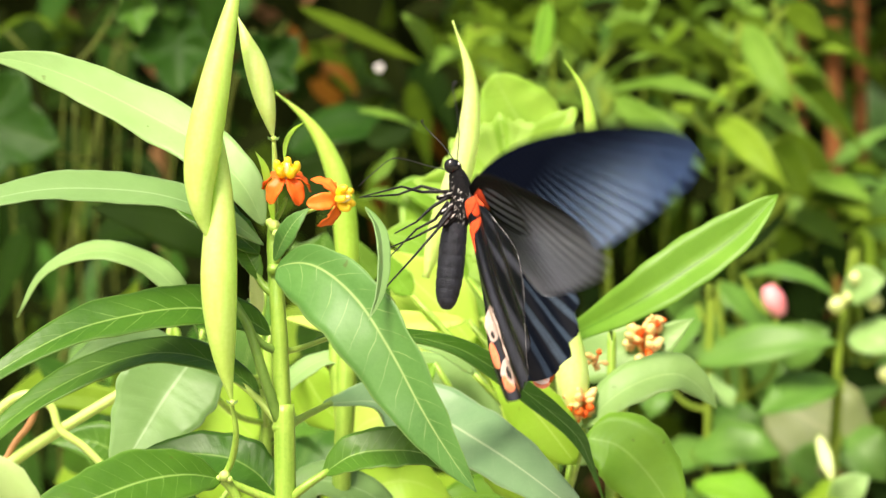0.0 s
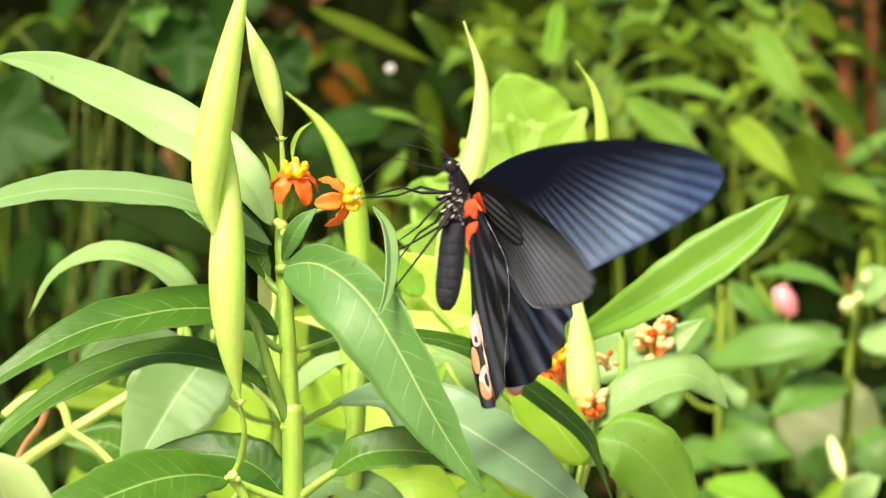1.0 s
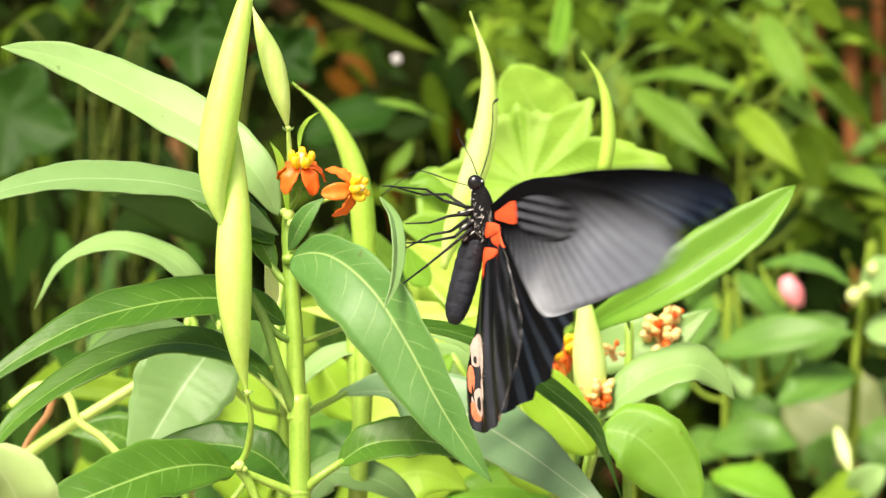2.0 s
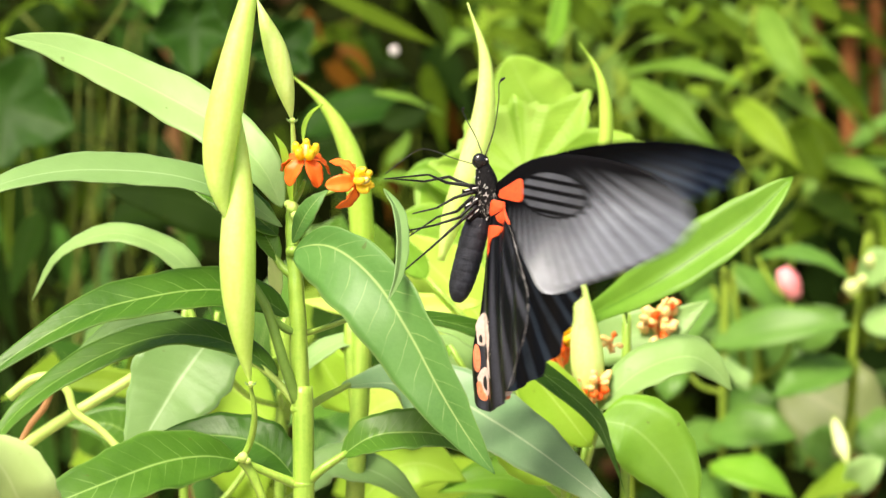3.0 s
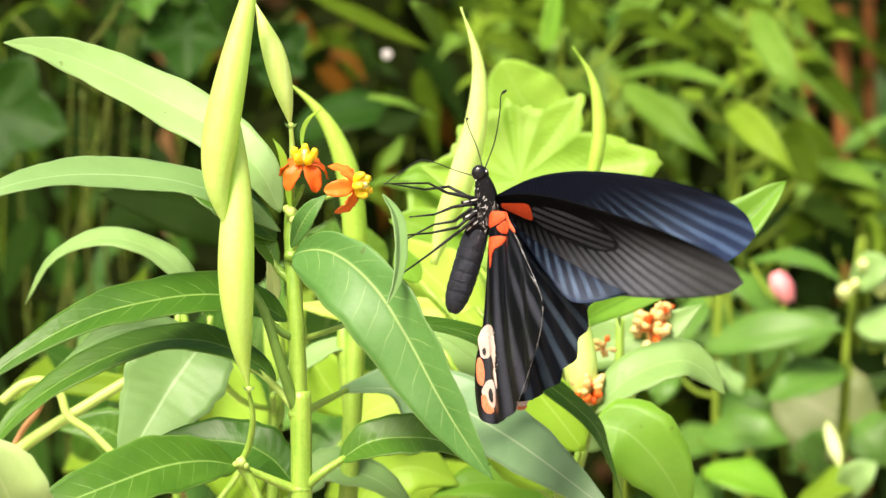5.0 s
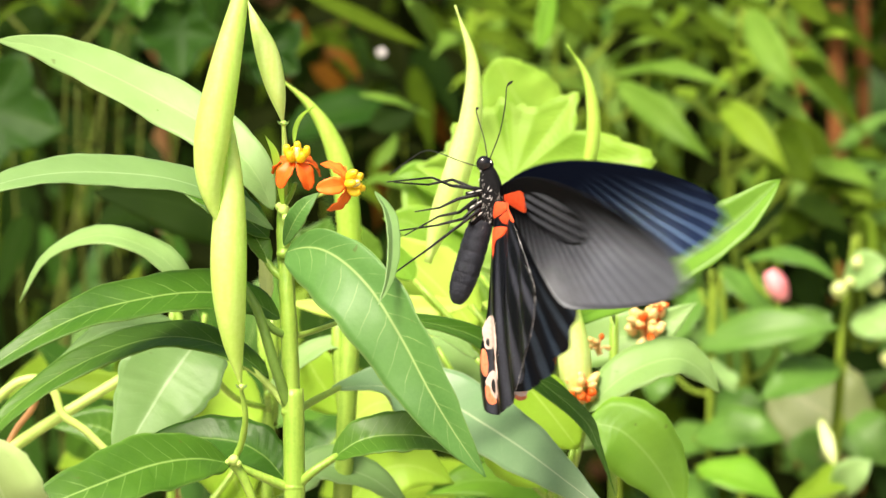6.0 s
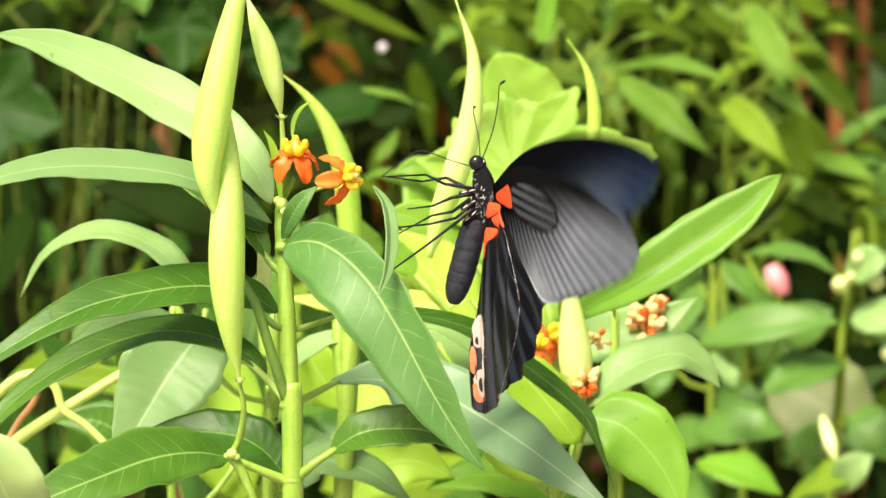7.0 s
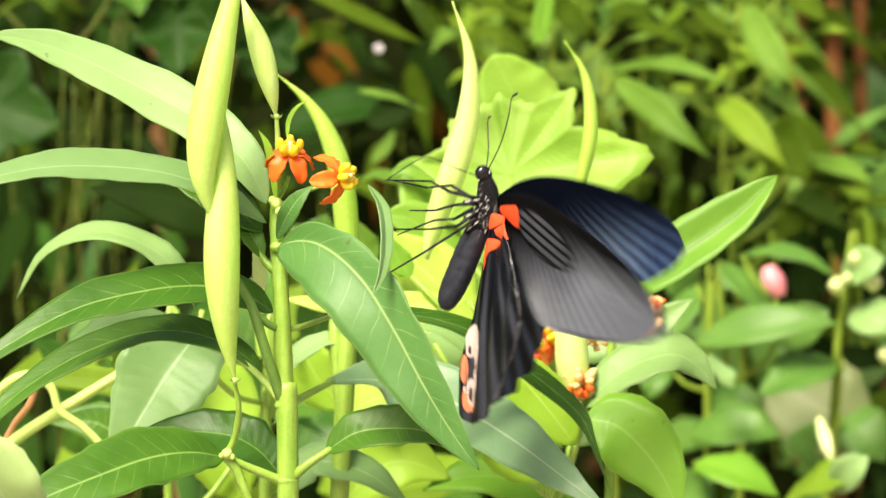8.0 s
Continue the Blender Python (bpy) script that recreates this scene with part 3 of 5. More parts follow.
FACE, UP, LEFT, RIGHT = (0, -0.95, 0.3), (0, -0.6, 0.8), (-0.5, -0.8, 0.3), (0.5, -0.8, 0.3)

neighbour = plant("milkweed_plant", (0.05, 0.13, 0), "second milkweed behind with buds and broad light green leaves", "plant",
    [([(1010, 900, 0.12), (1000, 700, 0.12), (985, 540, 0.12), (960, 440, 0.13)], 12),
     ([(1110, 900, 0.13), (1120, 760, 0.13), (1165, 620, 0.13)], 9)],
    [("channel", 50, [(975, 606, 0.12), (1060, 564, 0.11), (1160, 512, 0.1), (1250, 454, 0.1), (1335, 394, 0.1), (1408, 322, 0.1)], (-0.2, -0.9, 0.4), {"fold": 0.55, "wave": 0.03, "belly": 0.6, "tip": 0.75, "n": 28}),
     ("light", 50, [(1062, 735, 0.098), (1130, 672, 0.098), (1210, 640, 0.098), (1260, 655, 0.1), (1300, 700, 0.102)], (-0.25, -0.7, 0.66), {"quilt": 0.008, "n": 40, "m": 8}),
     ("grass", 70, [(1065, 752, 0.09), (1130, 770, 0.087), (1195, 840, 0.084), (1240, 930, 0.08)], (-0.25, -0.85, 0.5)),
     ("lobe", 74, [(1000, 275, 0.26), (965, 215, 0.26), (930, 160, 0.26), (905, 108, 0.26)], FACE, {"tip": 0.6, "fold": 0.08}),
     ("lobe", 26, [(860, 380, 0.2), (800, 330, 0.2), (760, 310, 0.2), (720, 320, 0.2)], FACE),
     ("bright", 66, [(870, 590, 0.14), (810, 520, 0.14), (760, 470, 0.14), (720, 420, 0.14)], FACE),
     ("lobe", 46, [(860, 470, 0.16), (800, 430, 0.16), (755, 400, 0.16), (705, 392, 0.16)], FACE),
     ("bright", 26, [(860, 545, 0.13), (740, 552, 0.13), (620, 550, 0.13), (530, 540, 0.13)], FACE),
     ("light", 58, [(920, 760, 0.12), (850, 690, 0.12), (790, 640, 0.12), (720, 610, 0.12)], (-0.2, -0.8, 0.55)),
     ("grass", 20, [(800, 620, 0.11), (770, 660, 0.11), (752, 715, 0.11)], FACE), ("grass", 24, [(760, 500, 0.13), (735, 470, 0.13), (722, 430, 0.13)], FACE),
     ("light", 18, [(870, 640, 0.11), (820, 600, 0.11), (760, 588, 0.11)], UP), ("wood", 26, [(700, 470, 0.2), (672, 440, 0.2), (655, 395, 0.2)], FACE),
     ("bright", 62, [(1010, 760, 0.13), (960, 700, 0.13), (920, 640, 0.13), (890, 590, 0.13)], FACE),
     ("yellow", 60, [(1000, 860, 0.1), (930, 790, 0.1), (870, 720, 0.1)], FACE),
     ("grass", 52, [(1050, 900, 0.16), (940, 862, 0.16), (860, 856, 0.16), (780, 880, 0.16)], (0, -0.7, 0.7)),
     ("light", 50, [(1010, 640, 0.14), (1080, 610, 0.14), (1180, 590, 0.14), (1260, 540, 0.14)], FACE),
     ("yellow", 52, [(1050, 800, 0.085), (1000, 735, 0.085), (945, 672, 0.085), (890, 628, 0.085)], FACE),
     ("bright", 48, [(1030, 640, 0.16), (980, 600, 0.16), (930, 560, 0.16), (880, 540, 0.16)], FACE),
     ("light", 40, [(1040, 800, 0.12), (1050, 770, 0.12), (1060, 720, 0.12)], FACE)])

tube("seed_pod", [P(1046, 720, 0.1), P(1044, 660, 0.1), P(1038, 580, 0.1), P(1030, 470, 0.1)], lambda s: K * 1.1 * max(1.5, 30 * lance(min(max(s, 0.01), 0.99), 0.4)), POD_PALE, neighbour, 24, 12, 0.05, "pale pod")
for pts, r in (([(784, 470, 0.1), (806, 390, 0.1), (838, 300, 0.1), (860, 210, 0.1), (862, 110, 0.1), (832, 14, 0.1)], 24), ([(1040, 400, 0.13), (1060, 330, 0.13), (1076, 250, 0.13), (1074, 180, 0.13), (1060, 130, 0.13), (1030, 84, 0.13)], 13)):
    tube("seed_pod", [P(*p) for p in pts], lambda s, r=r: K * 1.1 * max(1.5, r * lance(min(max(s, 0.03), 0.99), 0.4, 1.15)), POD_PALE if r > 20 else POD_GREEN, neighbour, 30, 12, 0.05, "slender pale upright pod")


behind_left = plant("leafy_plant", (-0.06, 0.14, 0), "leafy green plant with arching pale leaves", "plant",
    [([(500, 900, 0.12), (510, 760, 0.12), (490, 600, 0.12), (500, 480, 0.13)], 11), ([(330, 900, 0.15), (370, 700, 0.15), (390, 560, 0.15)], 9),
     ([(632, 900, 0.1), (640, 760, 0.1), (625, 600, 0.1), (645, 480, 0.11)], 17)],
    [("light", 30, [(385, 580, 0.09), (350, 500, 0.08), (290, 446, 0.08), (200, 422, 0.08), (110, 460, 0.085), (62, 540, 0.09)], (0, -0.6, 0.8)),
     ("mint", 88, [(400, 585, 0.07), (345, 650, 0.06), (290, 735, 0.055), (225, 850, 0.05)], (0.1, -0.8, 0.6), {"n": 60, "m": 12, "quilt": 0.01}),
     ("light", 24, [(500, 700, 0.1), (560, 640, 0.1), (620, 612, 0.1), (700, 630, 0.1)], UP),
     ("mint", 40, [(380, 640, 0.1), (300, 590, 0.1), (220, 590, 0.1), (120, 650, 0.1)], UP),
     ("yellow", 60, [(490, 760, 0.16), (420, 700, 0.16), (350, 660, 0.16), (300, 700, 0.16)], FACE),
     ("yellow", 60, [(460, 900, 0.16), (420, 800, 0.16), (380, 700, 0.16)], FACE),
     ("bright", 64, [(640, 760, 0.16), (690, 720, 0.16), (760, 720, 0.16), (840, 760, 0.16)], FACE),
     ("yellow", 60, [(640, 900, 0.16), (700, 840, 0.16), (760, 830, 0.16), (830, 860, 0.16)], FACE),
     ("yellow", 50, [(560, 620, 0.16), (600, 690, 0.16), (650, 740, 0.16)], FACE),
     ("mint", 48, [(545, 880, 0.1), (590, 830, 0.1), (680, 850, 0.1), (760, 910, 0.1)], UP),
     ("mid", 50, [(330, 860, 0.16), (260, 800, 0.16), (200, 760, 0.16), (120, 760, 0.16)], FACE),
     ("lime", 26, [(320, 720, 0.18), (230, 690, 0.18), (130, 680, 0.18), (30, 700, 0.18)], FACE),
     ("deep", 60, [(470, 440, 0.3), (380, 380, 0.3), (290, 355, 0.3), (190, 345, 0.3)], FACE),
     ("mid", 45, [(640, 560, 0.18), (600, 480, 0.18), (560, 430, 0.18)], FACE),
     ("milk", 80, [(90, 990, -0.07), (40, 895, -0.08), (5, 832, -0.085), (-60, 780, -0.09)], (-0.3, -0.8, 0.5))])
tube("seed_pod", [P(*p, 0.12) for p in ((646, 560), (646, 450), (636, 330), (612, 250), (574, 190), (518, 140))], lambda s: K * 1.12 * max(1.5, 22 * lance(min(max(s, 0.02), 0.99), 0.34, 1.1)), POD_GREEN, behind_left, 30, 12, 0.05, "curved yellow-green pod")
for pts, r, mat, lab in (
        ([(0, 835, 0.1), (80, 775, 0.1), (160, 725, 0.1), (275, 655, 0.1)], 12, STEM_PALE, "pale green leafless shoot"),
        ([(20, 712, 0.09), (58, 682, 0.09), (96, 676, 0.09), (124, 700, 0.09), (138, 738, 0.09), (180, 768, 0.09), (232, 820, 0.09)], 9, STEM_PALE, "pale green leafless shoot"),
        ([(98, 688, 0.1), (84, 728, 0.1), (58, 762, 0.1), (30, 812, 0.1)], 7, TWIG, "dry brown shoot")):
    tube("shoot", [P(*p) for p in pts], lambda s, r=r: K * max(1.5, r * (1.1 - 0.3 * s)), mat, behind_left, 36, 8, 0, lab)


def bud_cluster(parent, u, v, y, size, n, seed):
    """A head of small orange and yellow buds on short stalks."""
    rng = random.Random(seed)
    c = P(u, v, y)
    for i in range(n):
        d = Vector((rng.uniform(-1, 1), rng.uniform(-1, 0.4), rng.uniform(-0.6, 1))).normalized() * size * K * rng.uniform(0.6, 1.1)
        bm = bmesh.new()
        r = size * rng.uniform(0.11, 0.2)
        tube_into(bm, [c + Vector((0, 0, -size * K * 0.8)), c + d * 0.4, c + d * 0.75, c + d * 1.15], lambda s: K * (2 + (r * math.sin(math.pi * (s - 0.5) * 2) ** 0.8 if 0.5 < s < 1 else 0)), 14, 8, 0.08)
        part("bud", bm, BUD if rng.random() < 0.8 else PETAL, parent)


PALM = ((8, 1.0, 34), (54, 0.74, 30), (98, 0.58, 26), (138, 0.58, 26), (172, 0.68, 24), (216, 0.55, 30), (262, 0.5, 34), (318, 0.55, 34))
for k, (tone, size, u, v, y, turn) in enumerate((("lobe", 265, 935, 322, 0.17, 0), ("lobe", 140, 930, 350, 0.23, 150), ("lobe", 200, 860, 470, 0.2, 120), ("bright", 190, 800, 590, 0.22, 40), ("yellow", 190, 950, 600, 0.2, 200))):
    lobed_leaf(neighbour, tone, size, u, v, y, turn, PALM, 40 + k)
    tube("leaf_stalk", [P(960, 480, 0.13), P((u + 960) / 2, (v + 480) / 2 + 15, (y + 0.14) / 2), P(u, v, y)], K * 5, STEM, neighbour, 10, 6)
bud_cluster(neighbour, 1170, 585, 0.14, 46, 42, 3)
bud_cluster(neighbour, 1190, 552, 0.14, 22, 14, 6)
bud_cluster(neighbour, 1055, 695, 0.1, 42, 40, 4)
bud_cluster(neighbour, 1085, 618, 0.12, 22, 10, 5)
flower(neighbour, P(970, 630, 0.09), Vector((0.3, -0.3, 1)), 1.0, 0.3)
flower(neighbour, P(1000, 612, 0.11), Vector((0.8, -0.3, 0.5)), 1.0, 0.9)

# ---- the flowering shrub ----
SY = 0.5
shrub = plant("flowering_shrub", (0.11, 0.52, 0), "green shrub with rounded leaves and a pink bud", "shrub",
    [([(1282, 900, SY), (1284, 760, SY), (1282, 620, SY), (1286, 480, SY)], 8), ([(1500, 900, SY), (1506, 760, SY), (1512, 620, SY), (1534, 510, SY)], 9),
     ([(1284, 735, SY), (1330, 690, SY), (1395, 640, SY), (1405, 540, SY)], 8), ([(1512, 660, SY), (1560, 625, SY), (1600, 600, SY)], 8)],
    [(t, w, [(u, v, SY + dy), (u + (p - u) * 0.35, v + (q - v) * 0.35 - lift, SY + dy - 0.01), (u + (p - u) * 0.7, v + (q - v) * 0.7 - lift, SY + dy - 0.015), (p, q, SY + dy - 0.015)], n)
     for t, w, u, v, p, q, lift, dy, n in (
        ("shrub", 40, 1262, 620, 1515, 585, 14, 0, (0, -0.85, 0.55)), ("shrub", 38, 1305, 475, 1395, 568, 4, 0.05, RIGHT), ("shrub", 32, 1266, 516, 1212, 622, 0, 0.03, LEFT),
        ("shrub", 22, 1345, 464, 1514, 505, 22, 0.05, UP), ("light", 34, 1520, 500, 1600, 470, 4, 0, FACE), ("light", 40, 1540, 560, 1620, 600, 4, 0, FACE),
        ("tan", 92, 1395, 680, 1590, 790, -4, 0.06, FACE), ("shrub", 50, 1510, 650, 1372, 712, 6, 0.0, UP), ("shrub", 48, 1255, 778, 1415, 785, 14, 0, (0, -0.8, 0.6)),
        ("shrub", 40, 1290, 700, 1390, 760, 0, 0.04, FACE), ("grass", 46, 1262, 830, 1410, 890, 10, -0.03, UP), ("lime", 44, 1420, 900, 1560, 860, 16, -0.03, UP),
        ("shrub", 44, 1290, 860, 1200, 930, 6, -0.02, FACE), ("pale", 11, 1480, 748, 1506, 836, 0, -0.02, FACE), ("light", 26, 1290, 640, 1330, 700, 0, -0.03, RIGHT),
        ("shrub", 50, 1520, 740, 1600, 830, 6, 0.05, FACE), ("shrub", 40, 1410, 620, 1500, 560, 4, 0.06, FACE), ("shrub", 30, 1200, 640, 1180, 720, 0, 0.02, FACE),
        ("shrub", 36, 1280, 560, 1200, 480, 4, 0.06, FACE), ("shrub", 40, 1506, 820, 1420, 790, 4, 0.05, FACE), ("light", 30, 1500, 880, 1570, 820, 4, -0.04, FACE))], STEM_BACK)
bm = bmesh.new()
c = P(1401, 510, SY)
tube_into(bm, [c + Vector((0.0028, 0, -0.006)), c, c + Vector((-0.0028, 0, 0.0058))], lambda s: K * 1.5 * (7 + 13 * math.sin(math.pi * (0.08 + s * 0.84))), 12, 12, 0.08)
part("pink_bud", bm, PINK, shrub, "pink flower bud")
for u, v, r in ((1512, 518, 15), (1577, 512, 16), (1600, 640, 16), (1545, 470, 12), (1530, 505, 10)):
    bm = bmesh.new()
    q = P(u, v, SY - 0.01)
    tube_into(bm, [q + Vector((0, 0, -r * K * 1.6)), q, q + Vector((0.0003, 0, r * K * 1.6))], lambda s, r=r: K * r * 1.5 * max(0.2, math.sin(math.pi * (0.06 + s * 0.86))), 10, 10, 0.06)
    part("flower_bud", bm, BUD_GREEN, shrub, "pale green bud")

# ---- the narrow-leaved shrub ----
NY = 0.62
narrow = plant("narrow_leaved_shrub", (0.12, 0.75, 0), "light green shrub with long narrow drooping leaves", "shrub",
    [([(1120, 900, 0.7), (1110, 500, 0.68), (1100, 300, 0.65), (1097, 142, NY)], 8), ([(1340, 900, 0.72), (1330, 500, 0.7), (1310, 300, 0.68), (1340, 20, 0.66)], 9),
     ([(980, 900, 0.7), (1000, 400, 0.68), (1010, 100, 0.66), (1005, -40, 0.65)], 7), ([(1460, 900, 0.8), (1470, 500, 0.78), (1440, 200, 0.76), (1400, -20, 0.75)], 9)],
    [(t, w, [(u, v, NY + dy), (u + (p - u) * 0.4, v + (q - v) * 0.4 - lift, NY + dy - 0.02), (u + (p - u) * 0.75, v + (q - v) * 0.75 - lift * 0.7, NY + dy - 0.03), (p, q, NY + dy - 0.03)], n)
     for t, w, u, v, p, q, lift, dy, n in (
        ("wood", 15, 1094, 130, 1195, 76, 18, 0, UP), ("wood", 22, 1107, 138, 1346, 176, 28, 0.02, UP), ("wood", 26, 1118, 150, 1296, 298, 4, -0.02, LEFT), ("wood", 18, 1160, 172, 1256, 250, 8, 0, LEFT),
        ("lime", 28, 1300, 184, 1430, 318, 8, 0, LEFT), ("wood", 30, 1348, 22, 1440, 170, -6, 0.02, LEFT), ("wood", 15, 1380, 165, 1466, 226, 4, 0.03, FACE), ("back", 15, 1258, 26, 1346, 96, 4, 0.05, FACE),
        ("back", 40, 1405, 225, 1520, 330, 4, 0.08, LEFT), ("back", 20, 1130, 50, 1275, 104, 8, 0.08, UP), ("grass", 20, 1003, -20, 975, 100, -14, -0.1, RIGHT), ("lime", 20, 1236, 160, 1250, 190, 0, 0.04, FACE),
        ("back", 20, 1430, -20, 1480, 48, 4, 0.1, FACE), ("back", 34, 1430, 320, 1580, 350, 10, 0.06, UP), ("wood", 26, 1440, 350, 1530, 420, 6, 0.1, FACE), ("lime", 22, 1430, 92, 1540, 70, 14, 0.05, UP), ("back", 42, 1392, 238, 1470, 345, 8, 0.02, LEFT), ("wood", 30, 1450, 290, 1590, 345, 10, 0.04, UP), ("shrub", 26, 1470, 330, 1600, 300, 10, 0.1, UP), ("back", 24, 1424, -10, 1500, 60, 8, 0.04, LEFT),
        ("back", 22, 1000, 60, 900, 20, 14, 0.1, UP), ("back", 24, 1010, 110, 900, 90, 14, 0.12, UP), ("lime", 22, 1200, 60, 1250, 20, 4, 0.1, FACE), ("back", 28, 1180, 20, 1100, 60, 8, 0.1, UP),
        # the shade-toned leaves paint the dark gap behind the wings
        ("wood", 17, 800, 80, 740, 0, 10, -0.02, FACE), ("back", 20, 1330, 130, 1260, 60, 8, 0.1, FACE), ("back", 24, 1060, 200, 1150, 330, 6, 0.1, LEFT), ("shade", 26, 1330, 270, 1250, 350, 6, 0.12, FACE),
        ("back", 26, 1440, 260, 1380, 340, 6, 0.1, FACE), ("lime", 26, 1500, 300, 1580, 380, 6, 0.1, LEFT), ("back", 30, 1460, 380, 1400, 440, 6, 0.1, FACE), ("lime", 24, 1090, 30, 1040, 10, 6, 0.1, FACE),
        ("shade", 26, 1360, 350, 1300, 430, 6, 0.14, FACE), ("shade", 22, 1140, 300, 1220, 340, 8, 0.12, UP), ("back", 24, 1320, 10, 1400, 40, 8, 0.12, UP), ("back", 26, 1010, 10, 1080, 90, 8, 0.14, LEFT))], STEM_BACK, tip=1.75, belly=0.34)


def whorls(m, spots, tones, size, seed):
    """Tufts of narrow leaves that spread from a node and droop."""
    rng = random.Random(seed)
    for u, v, y in spots:
        top = P(u, v, y)
        tube("twig", [top + Vector((rng.uniform(-0.01, 0.01), 0.03, -0.12)), top + Vector((0, 0.01, -0.05)), top], K * 4, STEM_BACK, m, 8, 6)
        n = rng.randint(5, 8)
        a0 = rng.uniform(0, 360)
        for i in range(n):
            a = math.radians(a0 + 360 * i / n + rng.uniform(-18, 18))
            l = size * rng.uniform(0.7, 1.25)
            du, dv = l * math.cos(a), l * 0.62 * math.sin(a)
            dy = -0.02 * math.sin(a) + rng.uniform(-0.015, 0.015)
            leaf(m, rng.choice(tones), l * rng.uniform(0.1, 0.14), [(u, v, y), (u + du * 0.4, v + dv * 0.4 - l * 0.1, y + dy), (u + du * 0.75, v + dv * 0.75 - l * 0.06, y + dy * 1.5), (u + du, v + dv + l * 0.14, y + dy * 2)],
                 (rng.uniform(-0.4, 0.4), -0.7, 0.7), tip=1.35, belly=0.36, n=12, m=4)


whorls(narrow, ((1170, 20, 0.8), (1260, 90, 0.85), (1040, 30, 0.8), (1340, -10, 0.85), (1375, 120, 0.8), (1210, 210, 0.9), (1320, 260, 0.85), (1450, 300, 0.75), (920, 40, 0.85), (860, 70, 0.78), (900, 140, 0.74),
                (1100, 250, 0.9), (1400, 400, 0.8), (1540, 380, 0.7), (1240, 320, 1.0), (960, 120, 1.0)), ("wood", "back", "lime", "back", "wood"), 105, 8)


def stake(u, y, top, r):
    m = thing("wooden_stake", (P(u, 0, y).x, y, 0), "weathered red-brown wooden stake", "stake", "stakes")
    x = P(u, 0, y).x
    tube("shaft", [Vector((x, y, -0.01)), Vector((x + 0.004, y, 0.4)), P(u + 3, top + 60, y), P(u, top, y)], lambda s: r * (1.0 + 0.06 * math.sin(s * 37)), STAKE, m, 24, 9, 0.06)


STAKE = skin("stake_wood", (0.13, 0.04, 0.005), (0.25, 0.09, 0.014), 40, 0.85, 0.5, fine=300)
stake(1503, 0.98, -70, 0.0046)
stake(1550, 1.02, -70, 0.0036)
stake(1440, 1.0, -40, 0.0042)

# ---- the thicket behind ----
def thicket(name, label, boxes, seed, hedge=()):
    """Uncounted leaves behind: boxes of (number, u0, u1, v0, v1, y0, y1, tones, length, width, angle, spread)."""
    rng = random.Random(seed)
    tones = sorted({t for b in boxes for t in b[7]})
    ob = None
    bms = {t: bmesh.new() for t in tones}
    for count, u0, u1, v0, v1, y0, y1, tn, length, width, angle, spread in boxes:
        for _ in range(count):
            y = rng.uniform(y0, y1)
            p = P(rng.uniform(u0, u1), rng.uniform(v0, v1), y)
            p.z = max(p.z, 0.03)
            a = math.radians(rng.gauss(angle, spread))
            d = Vector((math.cos(a), rng.uniform(-0.5, 0.5), math.sin(a))).normalized()
            l, w = length * rng.uniform(0.6, 1.3), width * rng.uniform(0.7, 1.2)
            sag = Vector((0, 0, -l * rng.uniform(0.05, 0.3)))
            leaf_into(bms[rng.choice(tn)], [p, p + d * l * 0.5, p + d * l + sag], w, (rng.uniform(-0.5, 0.5), -0.7, rng.uniform(0.2, 1)), 7, 2, 0.2, 0.1, 0.36, 1.3, rng.random())
    for count, x0, x1, y0, y1, z0, z1, tn, length, width in hedge:
        for _ in range(count):
            p = Vector((rng.uniform(x0, x1), rng.uniform(y0, y1), rng.uniform(z0, z1)))
            a = rng.uniform(0, 6.283)
            d = Vector((math.cos(a), math.sin(a), rng.uniform(-0.7, 0.5))).normalized()
            l, w = length * rng.uniform(0.6, 1.3), width * rng.uniform(0.7, 1.2)
            leaf_into(bms[rng.choice(tn)], [p, p + d * l * 0.5, p + d * l + Vector((0, 0, -l * 0.2))], w, (rng.uniform(-0.5, 0.5), -0.5, 1), 5, 2, 0.2, 0.1, 0.36, 1.3, rng.random())
    root = thing(name, (0, 1.7, 0), label, "foliage", kind="stuff")
    bm = bmesh.new()
    for i in range(46):
        x, y = rng.uniform(-2.4, 2.4), rng.uniform(1.3, 2.1)
        lean = Vector((rng.uniform(-0.12, 0.12), rng.uniform(-0.1, 0.1), 0))
        tube_into(bm, [Vector((x, y, -0.02)), Vector((x, y, 0.5)) + lean * 0.4, Vector((x, y, 1.1)) + lean, Vector((x, y, 1.6)) + lean * 1.8], lambda s: 0.007 * (1.1 - 0.8 * s), 10, 6)
    tagged(part("stems", bm, TWIG, root), kind="stuff")
    for t in tones:
        tagged(part("foliage", bms[t], LEAF[t], root), kind="stuff")
    return root


